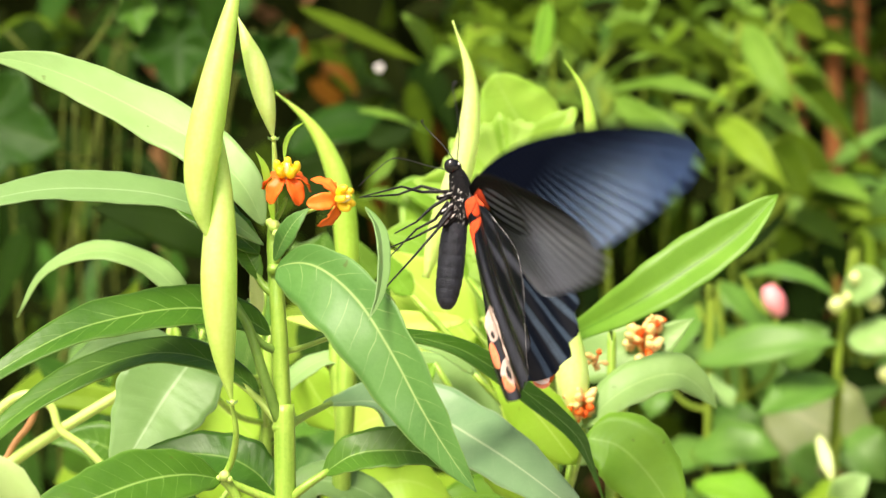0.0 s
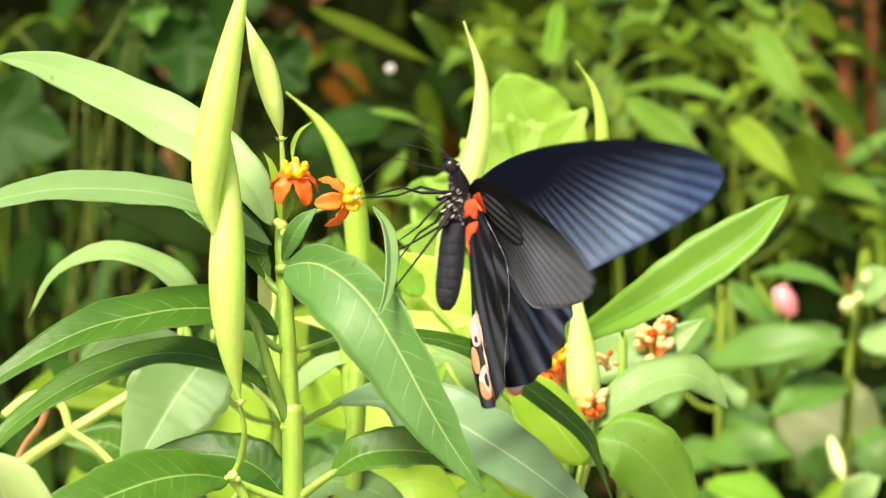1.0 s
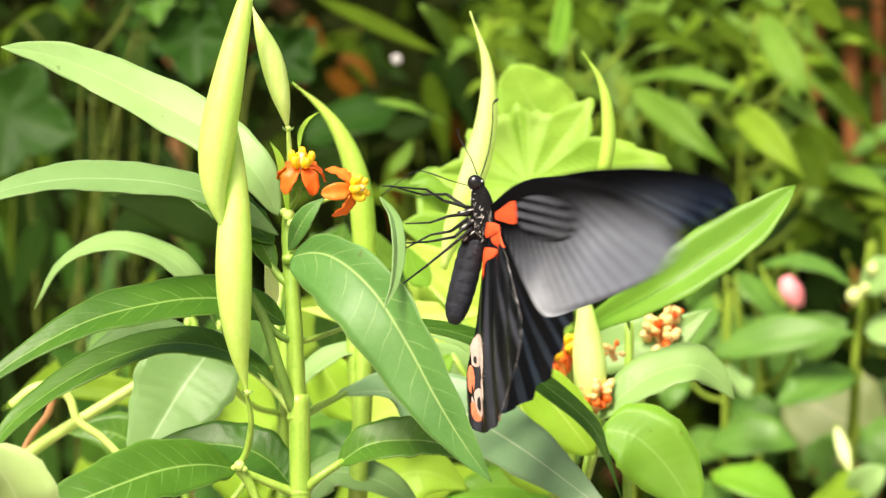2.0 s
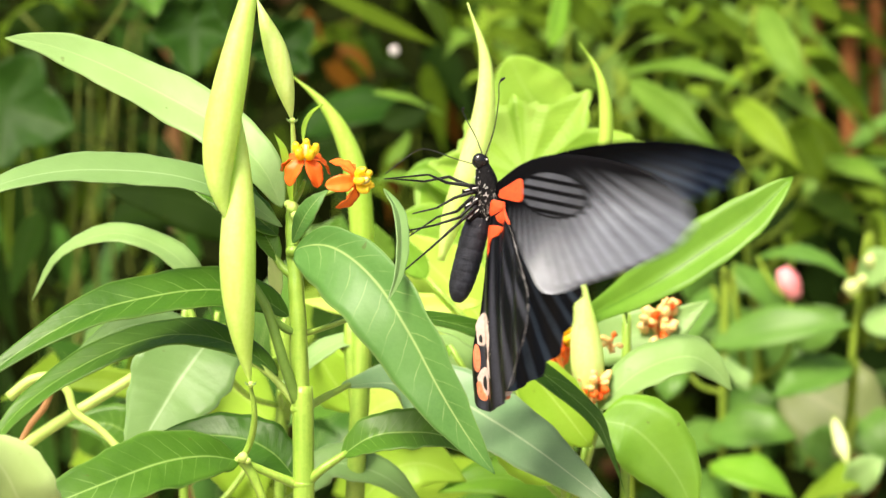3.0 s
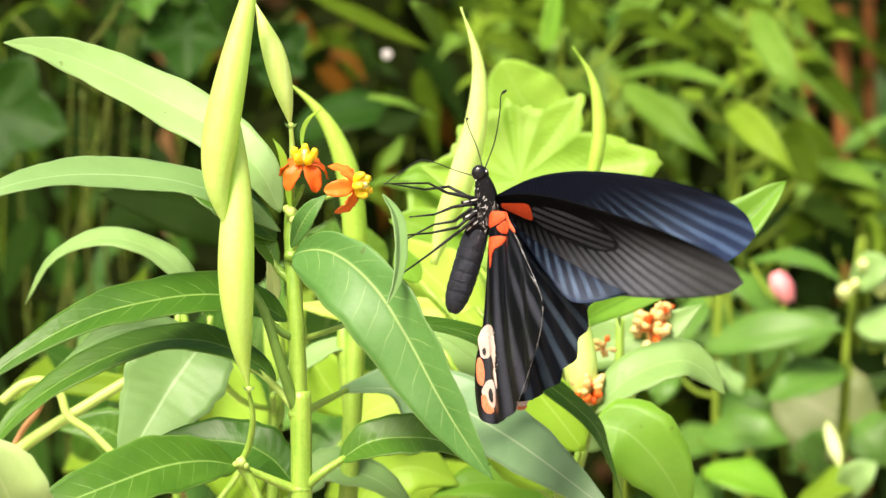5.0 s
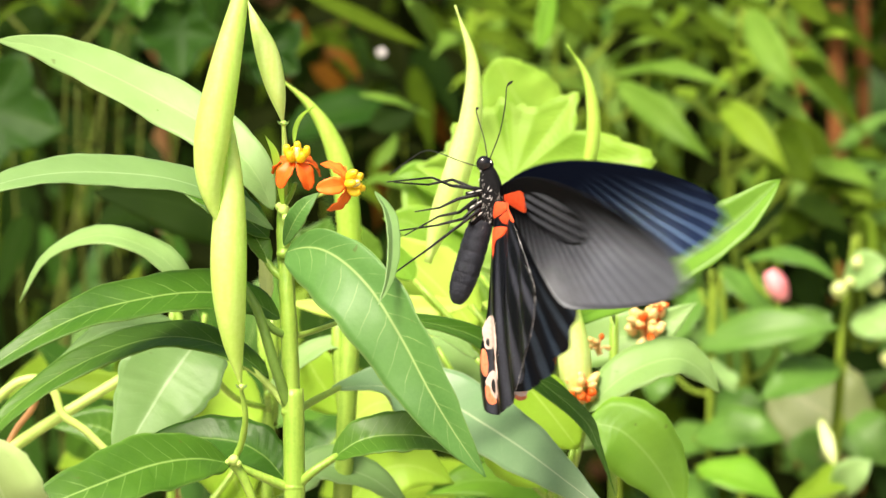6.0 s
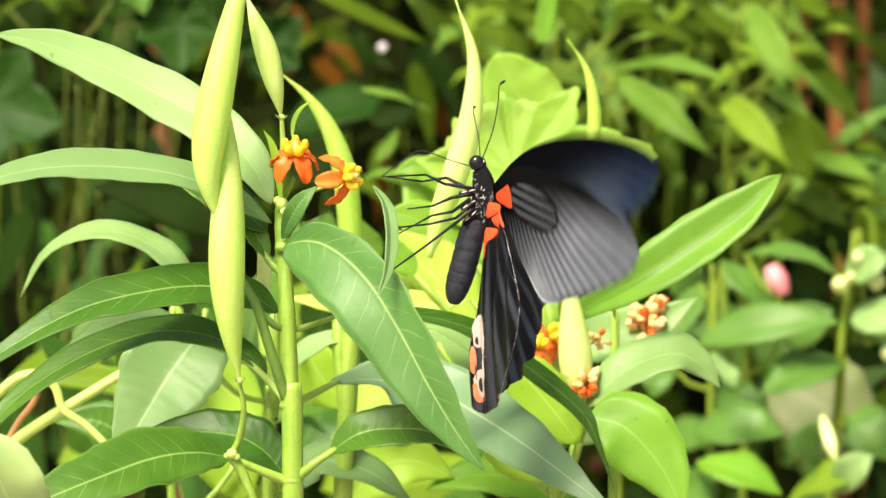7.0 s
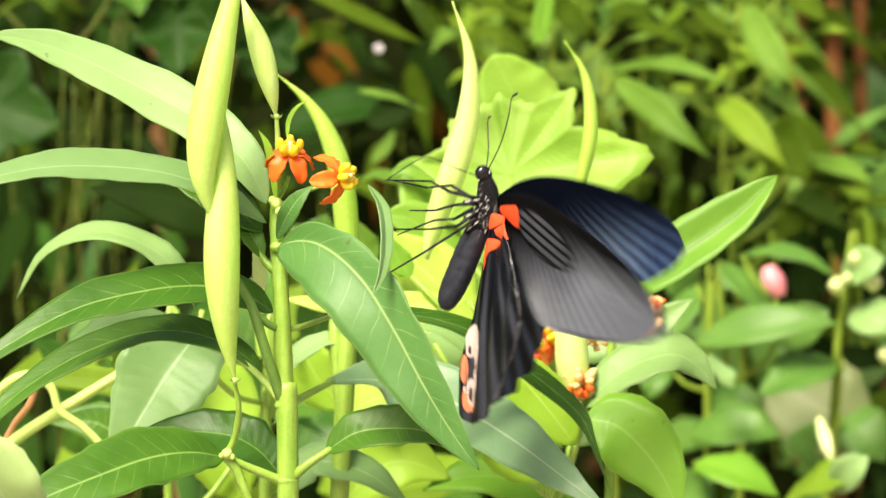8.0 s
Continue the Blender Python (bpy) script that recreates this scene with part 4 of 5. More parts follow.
L, R = -200, 1768
# Leaves in shade and deep tones darken the thicket's gaps by colour.
thicket("thicket", "dense green leaves of the garden thicket behind, with an added canopy overhead for shade", [
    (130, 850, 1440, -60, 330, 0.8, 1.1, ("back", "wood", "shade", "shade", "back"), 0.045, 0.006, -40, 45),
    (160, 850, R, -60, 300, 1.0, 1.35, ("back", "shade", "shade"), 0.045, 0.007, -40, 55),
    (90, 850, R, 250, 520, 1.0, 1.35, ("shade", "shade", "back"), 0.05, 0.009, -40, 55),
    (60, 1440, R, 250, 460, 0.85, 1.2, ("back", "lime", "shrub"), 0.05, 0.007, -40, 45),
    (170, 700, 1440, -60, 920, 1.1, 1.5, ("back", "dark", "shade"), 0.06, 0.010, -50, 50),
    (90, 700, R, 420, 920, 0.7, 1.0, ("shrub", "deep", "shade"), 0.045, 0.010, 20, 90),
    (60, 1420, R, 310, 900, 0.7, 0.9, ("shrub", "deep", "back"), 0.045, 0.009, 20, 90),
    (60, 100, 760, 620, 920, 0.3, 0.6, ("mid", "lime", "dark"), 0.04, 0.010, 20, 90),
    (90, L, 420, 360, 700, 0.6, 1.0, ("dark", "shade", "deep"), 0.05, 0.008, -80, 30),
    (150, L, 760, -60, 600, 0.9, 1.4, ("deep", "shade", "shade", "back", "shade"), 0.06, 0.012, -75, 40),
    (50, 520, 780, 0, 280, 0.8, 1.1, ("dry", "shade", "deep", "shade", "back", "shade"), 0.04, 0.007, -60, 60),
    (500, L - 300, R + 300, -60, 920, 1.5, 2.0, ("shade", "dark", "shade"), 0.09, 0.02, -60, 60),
    # unseen canopy above the view, added to throw shade on the background
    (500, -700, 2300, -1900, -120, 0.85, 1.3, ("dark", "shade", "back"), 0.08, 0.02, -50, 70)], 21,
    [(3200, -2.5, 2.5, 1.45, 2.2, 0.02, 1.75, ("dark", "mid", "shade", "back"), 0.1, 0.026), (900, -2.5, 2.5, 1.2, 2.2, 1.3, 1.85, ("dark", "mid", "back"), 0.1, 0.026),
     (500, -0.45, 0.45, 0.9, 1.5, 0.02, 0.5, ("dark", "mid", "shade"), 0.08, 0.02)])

dark_left = plant("broad_leaf_plant", (-0.16, 0.75, 0), "dark green plant with broad leaves, their shade put into the colour", "plant",
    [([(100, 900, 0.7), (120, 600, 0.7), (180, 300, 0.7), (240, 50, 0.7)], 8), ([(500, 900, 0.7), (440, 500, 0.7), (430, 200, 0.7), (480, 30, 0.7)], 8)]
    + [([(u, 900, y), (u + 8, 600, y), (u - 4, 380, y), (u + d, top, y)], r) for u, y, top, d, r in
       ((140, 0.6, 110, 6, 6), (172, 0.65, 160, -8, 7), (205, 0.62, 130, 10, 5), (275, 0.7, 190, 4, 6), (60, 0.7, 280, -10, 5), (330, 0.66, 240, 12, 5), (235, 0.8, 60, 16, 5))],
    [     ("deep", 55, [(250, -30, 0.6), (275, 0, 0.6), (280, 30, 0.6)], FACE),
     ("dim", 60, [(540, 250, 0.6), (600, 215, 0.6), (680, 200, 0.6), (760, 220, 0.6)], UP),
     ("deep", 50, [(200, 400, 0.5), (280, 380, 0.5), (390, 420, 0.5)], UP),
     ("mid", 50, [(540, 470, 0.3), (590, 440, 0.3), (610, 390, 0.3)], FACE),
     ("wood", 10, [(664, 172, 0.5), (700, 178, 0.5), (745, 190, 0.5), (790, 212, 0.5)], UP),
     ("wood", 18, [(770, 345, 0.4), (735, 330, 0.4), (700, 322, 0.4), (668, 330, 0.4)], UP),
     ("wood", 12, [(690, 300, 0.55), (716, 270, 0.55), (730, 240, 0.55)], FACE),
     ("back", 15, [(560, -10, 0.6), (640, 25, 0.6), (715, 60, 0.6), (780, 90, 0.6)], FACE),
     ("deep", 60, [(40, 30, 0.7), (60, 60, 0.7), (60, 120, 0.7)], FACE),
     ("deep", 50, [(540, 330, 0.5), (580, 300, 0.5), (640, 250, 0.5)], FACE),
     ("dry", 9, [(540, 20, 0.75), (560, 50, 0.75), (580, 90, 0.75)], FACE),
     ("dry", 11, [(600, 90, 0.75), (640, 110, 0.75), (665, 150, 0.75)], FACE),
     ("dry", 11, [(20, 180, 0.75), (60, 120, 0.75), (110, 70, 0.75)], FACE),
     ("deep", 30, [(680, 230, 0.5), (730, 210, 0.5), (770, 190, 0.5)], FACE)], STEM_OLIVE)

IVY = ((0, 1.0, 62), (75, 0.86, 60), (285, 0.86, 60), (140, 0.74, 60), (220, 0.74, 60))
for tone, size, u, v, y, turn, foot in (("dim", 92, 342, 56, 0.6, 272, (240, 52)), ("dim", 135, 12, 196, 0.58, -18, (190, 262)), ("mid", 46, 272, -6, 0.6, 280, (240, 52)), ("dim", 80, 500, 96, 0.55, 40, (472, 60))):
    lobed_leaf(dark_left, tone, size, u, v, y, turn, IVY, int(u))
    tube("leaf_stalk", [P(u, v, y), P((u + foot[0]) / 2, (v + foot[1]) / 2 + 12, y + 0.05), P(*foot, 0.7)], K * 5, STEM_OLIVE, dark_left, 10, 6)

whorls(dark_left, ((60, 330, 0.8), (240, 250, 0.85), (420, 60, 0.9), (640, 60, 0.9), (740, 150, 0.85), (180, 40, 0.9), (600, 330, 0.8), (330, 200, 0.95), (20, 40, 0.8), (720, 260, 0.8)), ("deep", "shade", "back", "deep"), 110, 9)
bm = bmesh.new()
c = P(702, 98, 0.6)
for i in range(5):
    bmesh.ops.create_icosphere(bm, subdivisions=1, radius=K * 7, matrix=Matrix.Translation(c + Vector((math.cos(i * 1.26), 0.2 * i, math.sin(i * 1.26))) * K * 9))
part("small_flower", bm, WHITE_SCALE, dark_left, "tiny white flower")

# ---- the butterfly ----
KB = K * 1.015


def B(du, dv, y=0.0):
    """A point of the butterfly, from its head: right and down in plan units."""
    return Vector((du * KB, y, -dv * KB))


butterfly = new("butterfly")
butterfly.empty_display_size = 0.01
tagged(butterfly, "black swallowtail butterfly with red wing bases, feeding at the flower", "butterfly")


def wing(name, lead, trail, camber, near, mats, parent, scallop=0.0):
    """A wing as two skins with a rim: lead and trail are the two edges from the hinge to the tip, in plan units (along, across)."""
    n, m = 51, 30
    a = curve_points([(*p, 0) for p in lead], n)
    b = curve_points([(*p, 0) for p in trail], n)
    bm = bmesh.new()
    uvl = bm.loops.layers.uv.verify()
    riml = bm.loops.layers.uv.new("rim")
    skins = []
    for sgn in (-1, 1):
        g = []
        for i in range(n + 1):
            row = []
            for j in range(m + 1):
                q = a[i].lerp(b[i], j / m)
                if scallop:
                    edge = (1 - j / m) ** 6 if i > n * 0.45 else 0
                    q = q * (1 - scallop * edge * (0.5 + 0.5 * math.cos(i / n * 56)))
                row.append((bm.verts.new(Vector((q.x * KB, camber(q.x, q.y) * KB + sgn * 0.00007, -q.y * KB))), (q.x / WING_UNIT, q.y / WING_UNIT), (j / m, i / n)))
            g.append(row)
        skins.append(g)
    for k, g in enumerate(skins):
        for i in range(n):
            for j in range(m):
                c4 = [g[i][j], g[i + 1][j], g[i + 1][j + 1], g[i][j + 1]]
                if k == 0:
                    c4.reverse()
                f = bm.faces.new([c[0] for c in c4])
                f.material_index = (0 if k == 0 else 1) if near else (1 if k == 0 else 0)
                for l, c in zip(f.loops, c4):
                    l[uvl].uv = c[1]
                    l[riml].uv = c[2]
    for j in (0, m):
        for i in range(n):
            f = bm.faces.new((skins[0][i][j][0], skins[0][i + 1][j][0], skins[1][i + 1][j][0], skins[1][i][j][0]))
            for l in f.loops:
                l[uvl].uv = (0, 0)
                l[riml].uv = (1, 0)
    ob = part(name, bm, mats, parent)
    return ob


def patch(name, outline, camber, near, material, parent, lift=0.00016, label=""):
    """A patch of coloured scales on the underside of a wing."""
    bm = bmesh.new()
    side = -1 if near else 1
    pts = curve_points([(*p, 0) for p in (*outline, outline[0])], 6 * len(outline))[:-1]
    mid = sum(pts, Vector((0, 0, 0))) / len(pts)
    rings = []
    for f in (1.0, 0.66, 0.33):
        rings.append([bm.verts.new(Vector((q.x * KB, camber(q.x, q.y) * KB + side * (lift if f < 1 else 0.00005), -q.y * KB))) for q in (mid.lerp(p, f) for p in pts)])
    c = bm.verts.new(Vector((mid.x * KB, camber(mid.x, mid.y) * KB + side * lift, -mid.y * KB)))
    k = len(pts)
    for r0, r1 in zip(rings, rings[1:]):
        for i in range(k):
            bm.faces.new((r0[i], r0[(i + 1) % k], r1[(i + 1) % k], r1[i]))
    for i in range(k):
        bm.faces.new((rings[-1][i], rings[-1][(i + 1) % k], c))
    bmesh.ops.recalc_face_normals(bm, faces=bm.faces)
    return part(name, bm, material, parent, label)


def oval(u, v, a, b, n=8):
    return [(u + a * math.cos(6.283 * i / n), v + b * math.sin(6.283 * i / n)) for i in range(n)]


FW_LEAD = ((0, -4), (60, -46), (130, -71), (215, -81), (310, -79), (396, -62), (446, -36), (470, 2))
FW_TRAIL = ((0, 12), (60, 70), (110, 125), (165, 168), (255, 138), (350, 96), (434, 48), (470, 2))
HW_LEAD = ((0, -6), (62, 14), (108, 78), (152, 138), (168, 178), (152, 228), (120, 282), (80, 330), (40, 356), (0, 366))
HW_TRAIL = ((0, 0), (-6, 60), (-14, 130), (-26, 200), (-46, 262), (-62, 310), (-56, 345), (-30, 362), (0, 366))
HINGE = {"fore": (26, 40), "hind": (18, 75)}


def build_wings():
    made = {}
    for near in (True, False):
        s = -1 if near else 1
        fc = lambda a, b, s=s: s * (16 * math.sin(min(1, max(0, a / 470)) * 3.14) - 10 * (b / 168) ** 2)
        hc = lambda a, b, s=s: s * (10 * math.sin(min(1, max(0, b / 352)) * 3.14) + 4 * math.sin(a * 0.11) + 0.06 * max(0, 4 - a))
        f = wing("forewing", FW_LEAD, FW_TRAIL, fc, near, [FW_UNDER, FW_UPPER], butterfly)
        h = wing("hindwing", HW_LEAD if near else [(p * 0.94, q * 0.91) for p, q in HW_LEAD], HW_TRAIL if near else [(p * 0.94, q * 0.91) for p, q in HW_TRAIL], hc, near, [HW_UNDER, HW_UPPER], butterfly, 0.025 if near else 0.05)
        patch("red_patch", ((10, 8), (40, -10), (66, -22), (76, 2), (74, 20), (40, 22), (12, 20)), fc, near, RED_SCALE, f, label="scarlet patch at the wing base")
        for outline in (((-14, 4), (8, -8), (36, -6), (46, 4), (34, 12), (12, 20), (-8, 16)), ((38, -6), (52, -2), (72, 16), (84, 34), (78, 34), (62, 20), (46, 8)),
                        ((24, 20), (44, 10), (66, 26), (58, 36), (34, 32)), ((-2, 36), (30, 36), (50, 42), (36, 54), (20, 62), (14, 84), (8, 92), (2, 64))):
            patch("red_patch", outline, hc, near, RED_SCALE, h, 0.0004, label="scarlet patch at the wing base")
        patch("white_patch", ((-34, 212), (-20, 190), (6, 190), (22, 214), (24, 250), (12, 272), (-2, 246), (-18, 250), (-32, 244)), hc, near, PINK_SCALE, h, label="pinkish white patch at the wing corner")
        patch("red_patch", ((-44, 262), (-36, 246), (-28, 252), (-26, 276), (-32, 296), (-44, 286)), hc, near, SALMON_SCALE, h, 0.0003, "orange-red patch at the wing corner")
        patch("white_patch", ((-36, 304), (-22, 286), (-6, 288), (2, 306), (-6, 330), (-20, 340), (-34, 330)), hc, near, PINK_SCALE, h, 0.00025, "pinkish ring at the wing corner")
        patch("red_patch", ((-38, 314), (-28, 308), (-22, 326), (-14, 342), (-28, 346), (-38, 334)), hc, near, SALMON_SCALE, h, 0.0004, "orange-red patch at the wing corner")
        patch("white_patch", ((0, 272), (10, 266), (14, 286), (12, 306), (6, 292)), hc, near, PINK_SCALE, h, 0.0003)
        patch("black_spot", oval(-22, 236, 4, 8), hc, near, BLACK_SCALE, h, 0.0005)
        patch("black_spot", oval(2, 262, 6, 13), hc, near, BLACK_SCALE, h, 0.0005)
        patch("black_spot", oval(-16, 314, 6, 15), hc, near, BLACK_SCALE, h, 0.0006)
        if near:
            # pale flecked tube, put in for the glint along the leading edge
            edge = [(p * 0.985, q * 0.985) for p, q in HW_LEAD[1:]]
            tube("wing_edge", [Vector((p * KB, hc(p, q) * KB, -q * KB)) for p, q in edge], lambda s: KB * (0.4 + 1.1 * max(0, math.sin(s * 37) * math.sin(s * 83 + 1))), WING_EDGE, h, 120, 6)
        made["fore", near], made["hind", near] = f, h
    return made


def build_body():
    bm = bmesh.new()
    bmesh.ops.create_uvsphere(bm, u_segments=20, v_segments=14, radius=1, matrix=Matrix.Translation(B(0, 0)) @ Matrix.Diagonal((14 * KB, 14 * KB, 15.5 * KB, 1)))
    head = part("head", bm, FUR, butterfly)
    for s in (-1, 1):
        bm = bmesh.new()
        bmesh.ops.create_uvsphere(bm, u_segments=18, v_segments=12, radius=1, matrix=Matrix.Translation(B(-4, -3, s * 8.5 * KB)) @ Matrix.Diagonal((13 * KB, 10 * KB, 14 * KB, 1)))
        part("eye", bm, EYE_MAT, head, "glossy black eye")
    bm = bmesh.new()
    tube_into(bm, [B(2, 4), B(8, 28), B(11, 55), B(6, 85), B(-4, 114)], lambda s: KB * (8 + 14 * math.sin(math.pi * (0.06 + 0.86 * s)) ** 0.8), 24, 18)
    thorax = part("thorax", bm, FUR, butterfly, "black furry thorax with white dots")
    rng = random.Random(5)
    bm = bmesh.new()
    for i in range(40):
        f = 1 - rng.random() ** 1.4 * 0.95
        x, z = rng.uniform(-20, 8), 8 + 98 * f
        w = (8 + 14.5 * math.sin(math.pi * (0.06 + 0.86 * f)) ** 0.8) ** 2 - x * x
        bmesh.ops.create_icosphere(bm, subdivisions=1, radius=rng.uniform(0.7, 1.5) * KB, matrix=Matrix.Translation(B(x + 6, z, -math.sqrt(max(25, w)) * KB)) @ Matrix.Rotation(rng.gauss(0.6, 0.5), 4, "Y") @ Matrix.Diagonal((0.7, 0.4, rng.uniform(1.4, 4.5), 1)))
    for x, z in ((-9, 10), (3, 9), (-12, -9), (9, -6), (4, 15)):
        bmesh.ops.create_icosphere(bm, subdivisions=1, radius=1.5 * KB, matrix=Matrix.Translation(B(x, z, -11 * KB)) @ Matrix.Diagonal((1.2, 0.6, 1.6, 1)))
    part("white_dots", bm, WHITE_SCALE, thorax, "small white dots")
    bm = bmesh.new()
    for i in range(90):
        x, z = rng.gauss(8, 9), rng.gauss(62, 14)
        a = B(x, z, -17 * KB)
        tip = a + B(rng.gauss(3, 4), rng.gauss(9, 4), -rng.uniform(2, 5) * KB)
        tube_into(bm, [a, a.lerp(tip, 0.5) + B(0, 0, -KB), tip], lambda s: KB * 0.75 * (1.1 - s), 3, 3)
    part("thorax_hair", bm, HAIR, thorax, "greyish hair on the side of the thorax")
    for x0, z0, x1, z1 in ((-2, 44, -34, 52), (-2, 62, -30, 80), (0, 80, -26, 104)):
        bm = bmesh.new()
        tube_into(bm, [B(x0, z0, -9 * KB), B((x0 + x1) / 2, (z0 + z1) / 2 + 3, -17 * KB), B(x1, z1, -19 * KB)], lambda s: KB * (9 - 5 * s), 10, 10)
        hip = part("leg_base", bm, FUR, thorax)
        bm = bmesh.new()
        for f in (0.3, 0.72):
            c = B(x0 + (x1 - x0) * f, z0 + (z1 - z0) * f - 1, -(9 + 12 * f ** 0.5 + 8 - 4 * f) * KB)
            bmesh.ops.create_icosphere(bm, subdivisions=1, radius=2.0 * KB, matrix=Matrix.Translation(c) @ Matrix.Rotation(-math.atan2(z1 - z0, x0 - x1), 4, "Y") @ Matrix.Diagonal((3.4, 0.5, 0.7, 1)))
        part("white_streaks", bm, WHITE_SCALE, thorax, "white streaks on a leg base")
    bm = bmesh.new()
    def belly(s):
        ring = 1.01 - 0.045 * max(0, math.cos(s * 2 * math.pi * 8.5)) ** 5
        return KB * ring * 24 * (1 - abs((s - 0.4) / 0.61) ** 2.6) ** 0.45
    tube_into(bm, [B(0, 0), B(-10, 38), B(-20, 82), B(-30, 120), B(-36, 150)], belly, 72, 20)
    ab = part("abdomen", bm, ABDOMEN, butterfly, "dark ringed abdomen")
    ab.location = B(-3, 98)
    tube("proboscis", [B(-8, 4), B(-45, -6), B(-85, -20), B(-110, -22), B(-140, -2), B(-170, 22)], KB * 0.95, CHITIN, butterfly, 24, 6)
    return ab


EYE_MAT = skin("eye", (0.004, 0.004, 0.005), (0.01, 0.01, 0.012), 500, 0.12, 0.0)
ABDOMEN = skin("abdomen_skin", (0.005, 0.0065, 0.011), (0.03, 0.034, 0.05), 500, 0.5, 0.8, fine=3000, spec=0.25)

ANTENNAE = (((6, -10, -0.001), (22, -60, -0.001), (29, -110, -0.002), (30, -140, -0.002), (40, -151, -0.002)), ((3, -11, 0.001), (-10, -45, 0.003), (-26, -75, 0.005), (-34, -92, 0.005), (-32, -99, 0.005)))
LEGS = (  # hinge, knee, ankle, foot
    ((-12, 42, -0.003), (-60, 34, -0.004), (-92, 18, -0.005), (-170, 22, -0.012)),
    ((-14, 52, -0.003), (-48, 60, -0.004), (-80, 75, -0.004), (-124, 82, -0.006)),
    ((-8, 66, -0.003), (-38, 95, -0.004), (-85, 107, -0.006), (-152, 116, -0.014)),
    ((-8, 78, -0.003), (-36, 102, -0.006), (-92, 148, -0.012), (-170, 208, -0.022)),
    ((-14, 44, 0.003), (-56, 22, 0.006), (-100, 28, 0.008), (-160, 20, 0.002)),
    ((-14, 60, 0.003), (-44, 84, 0.006), (-80, 92, 0.006), (-140, 128, 0.002)))


def limb(name, pts, r):
    """A thin jointed limb whose hinge is its origin."""
    h = B(*pts[0])
    bm = bmesh.new()
    q = [B(*p) - h for p in pts]
    for a, b, r0, r1 in zip(q, q[1:], r, r[1:]):
        tube_into(bm, [a, a.lerp(b, 0.5), b], lambda s, r0=r0, r1=r1: KB * (r0 + (r1 - r0) * s), 6, 7)
    ob = part(name, bm, CHITIN, butterfly)
    ob.location = h
    return ob, h, B(*pts[-1]) - h


abdomen = build_body()
wings = build_wings()
legs = [limb("leg", p, (3.9, 2.9, 2.0, 1.2)) for p in LEGS]
antennae = []
for pts in ANTENNAE:
    h = B(*pts[0])
    bm = bmesh.new()
    tube_into(bm, [B(*p) - h for p in pts], lambda s: KB * (1.05 + (1.5 * math.sin(math.pi * (s - 0.78) / 0.22) if s > 0.78 else 0)), 30, 7)
    ob = part("antenna", bm, CHITIN, butterfly)
    ob.location = h
    antennae.append((ob, h))


# ---- what moves ----
def rot(az, el, tw):
    return Matrix.Rotation(radians(az), 4, "Z") @ Matrix.Rotation(radians(-el), 4, "Y") @ Matrix.Rotation(radians(tw), 4, "X")


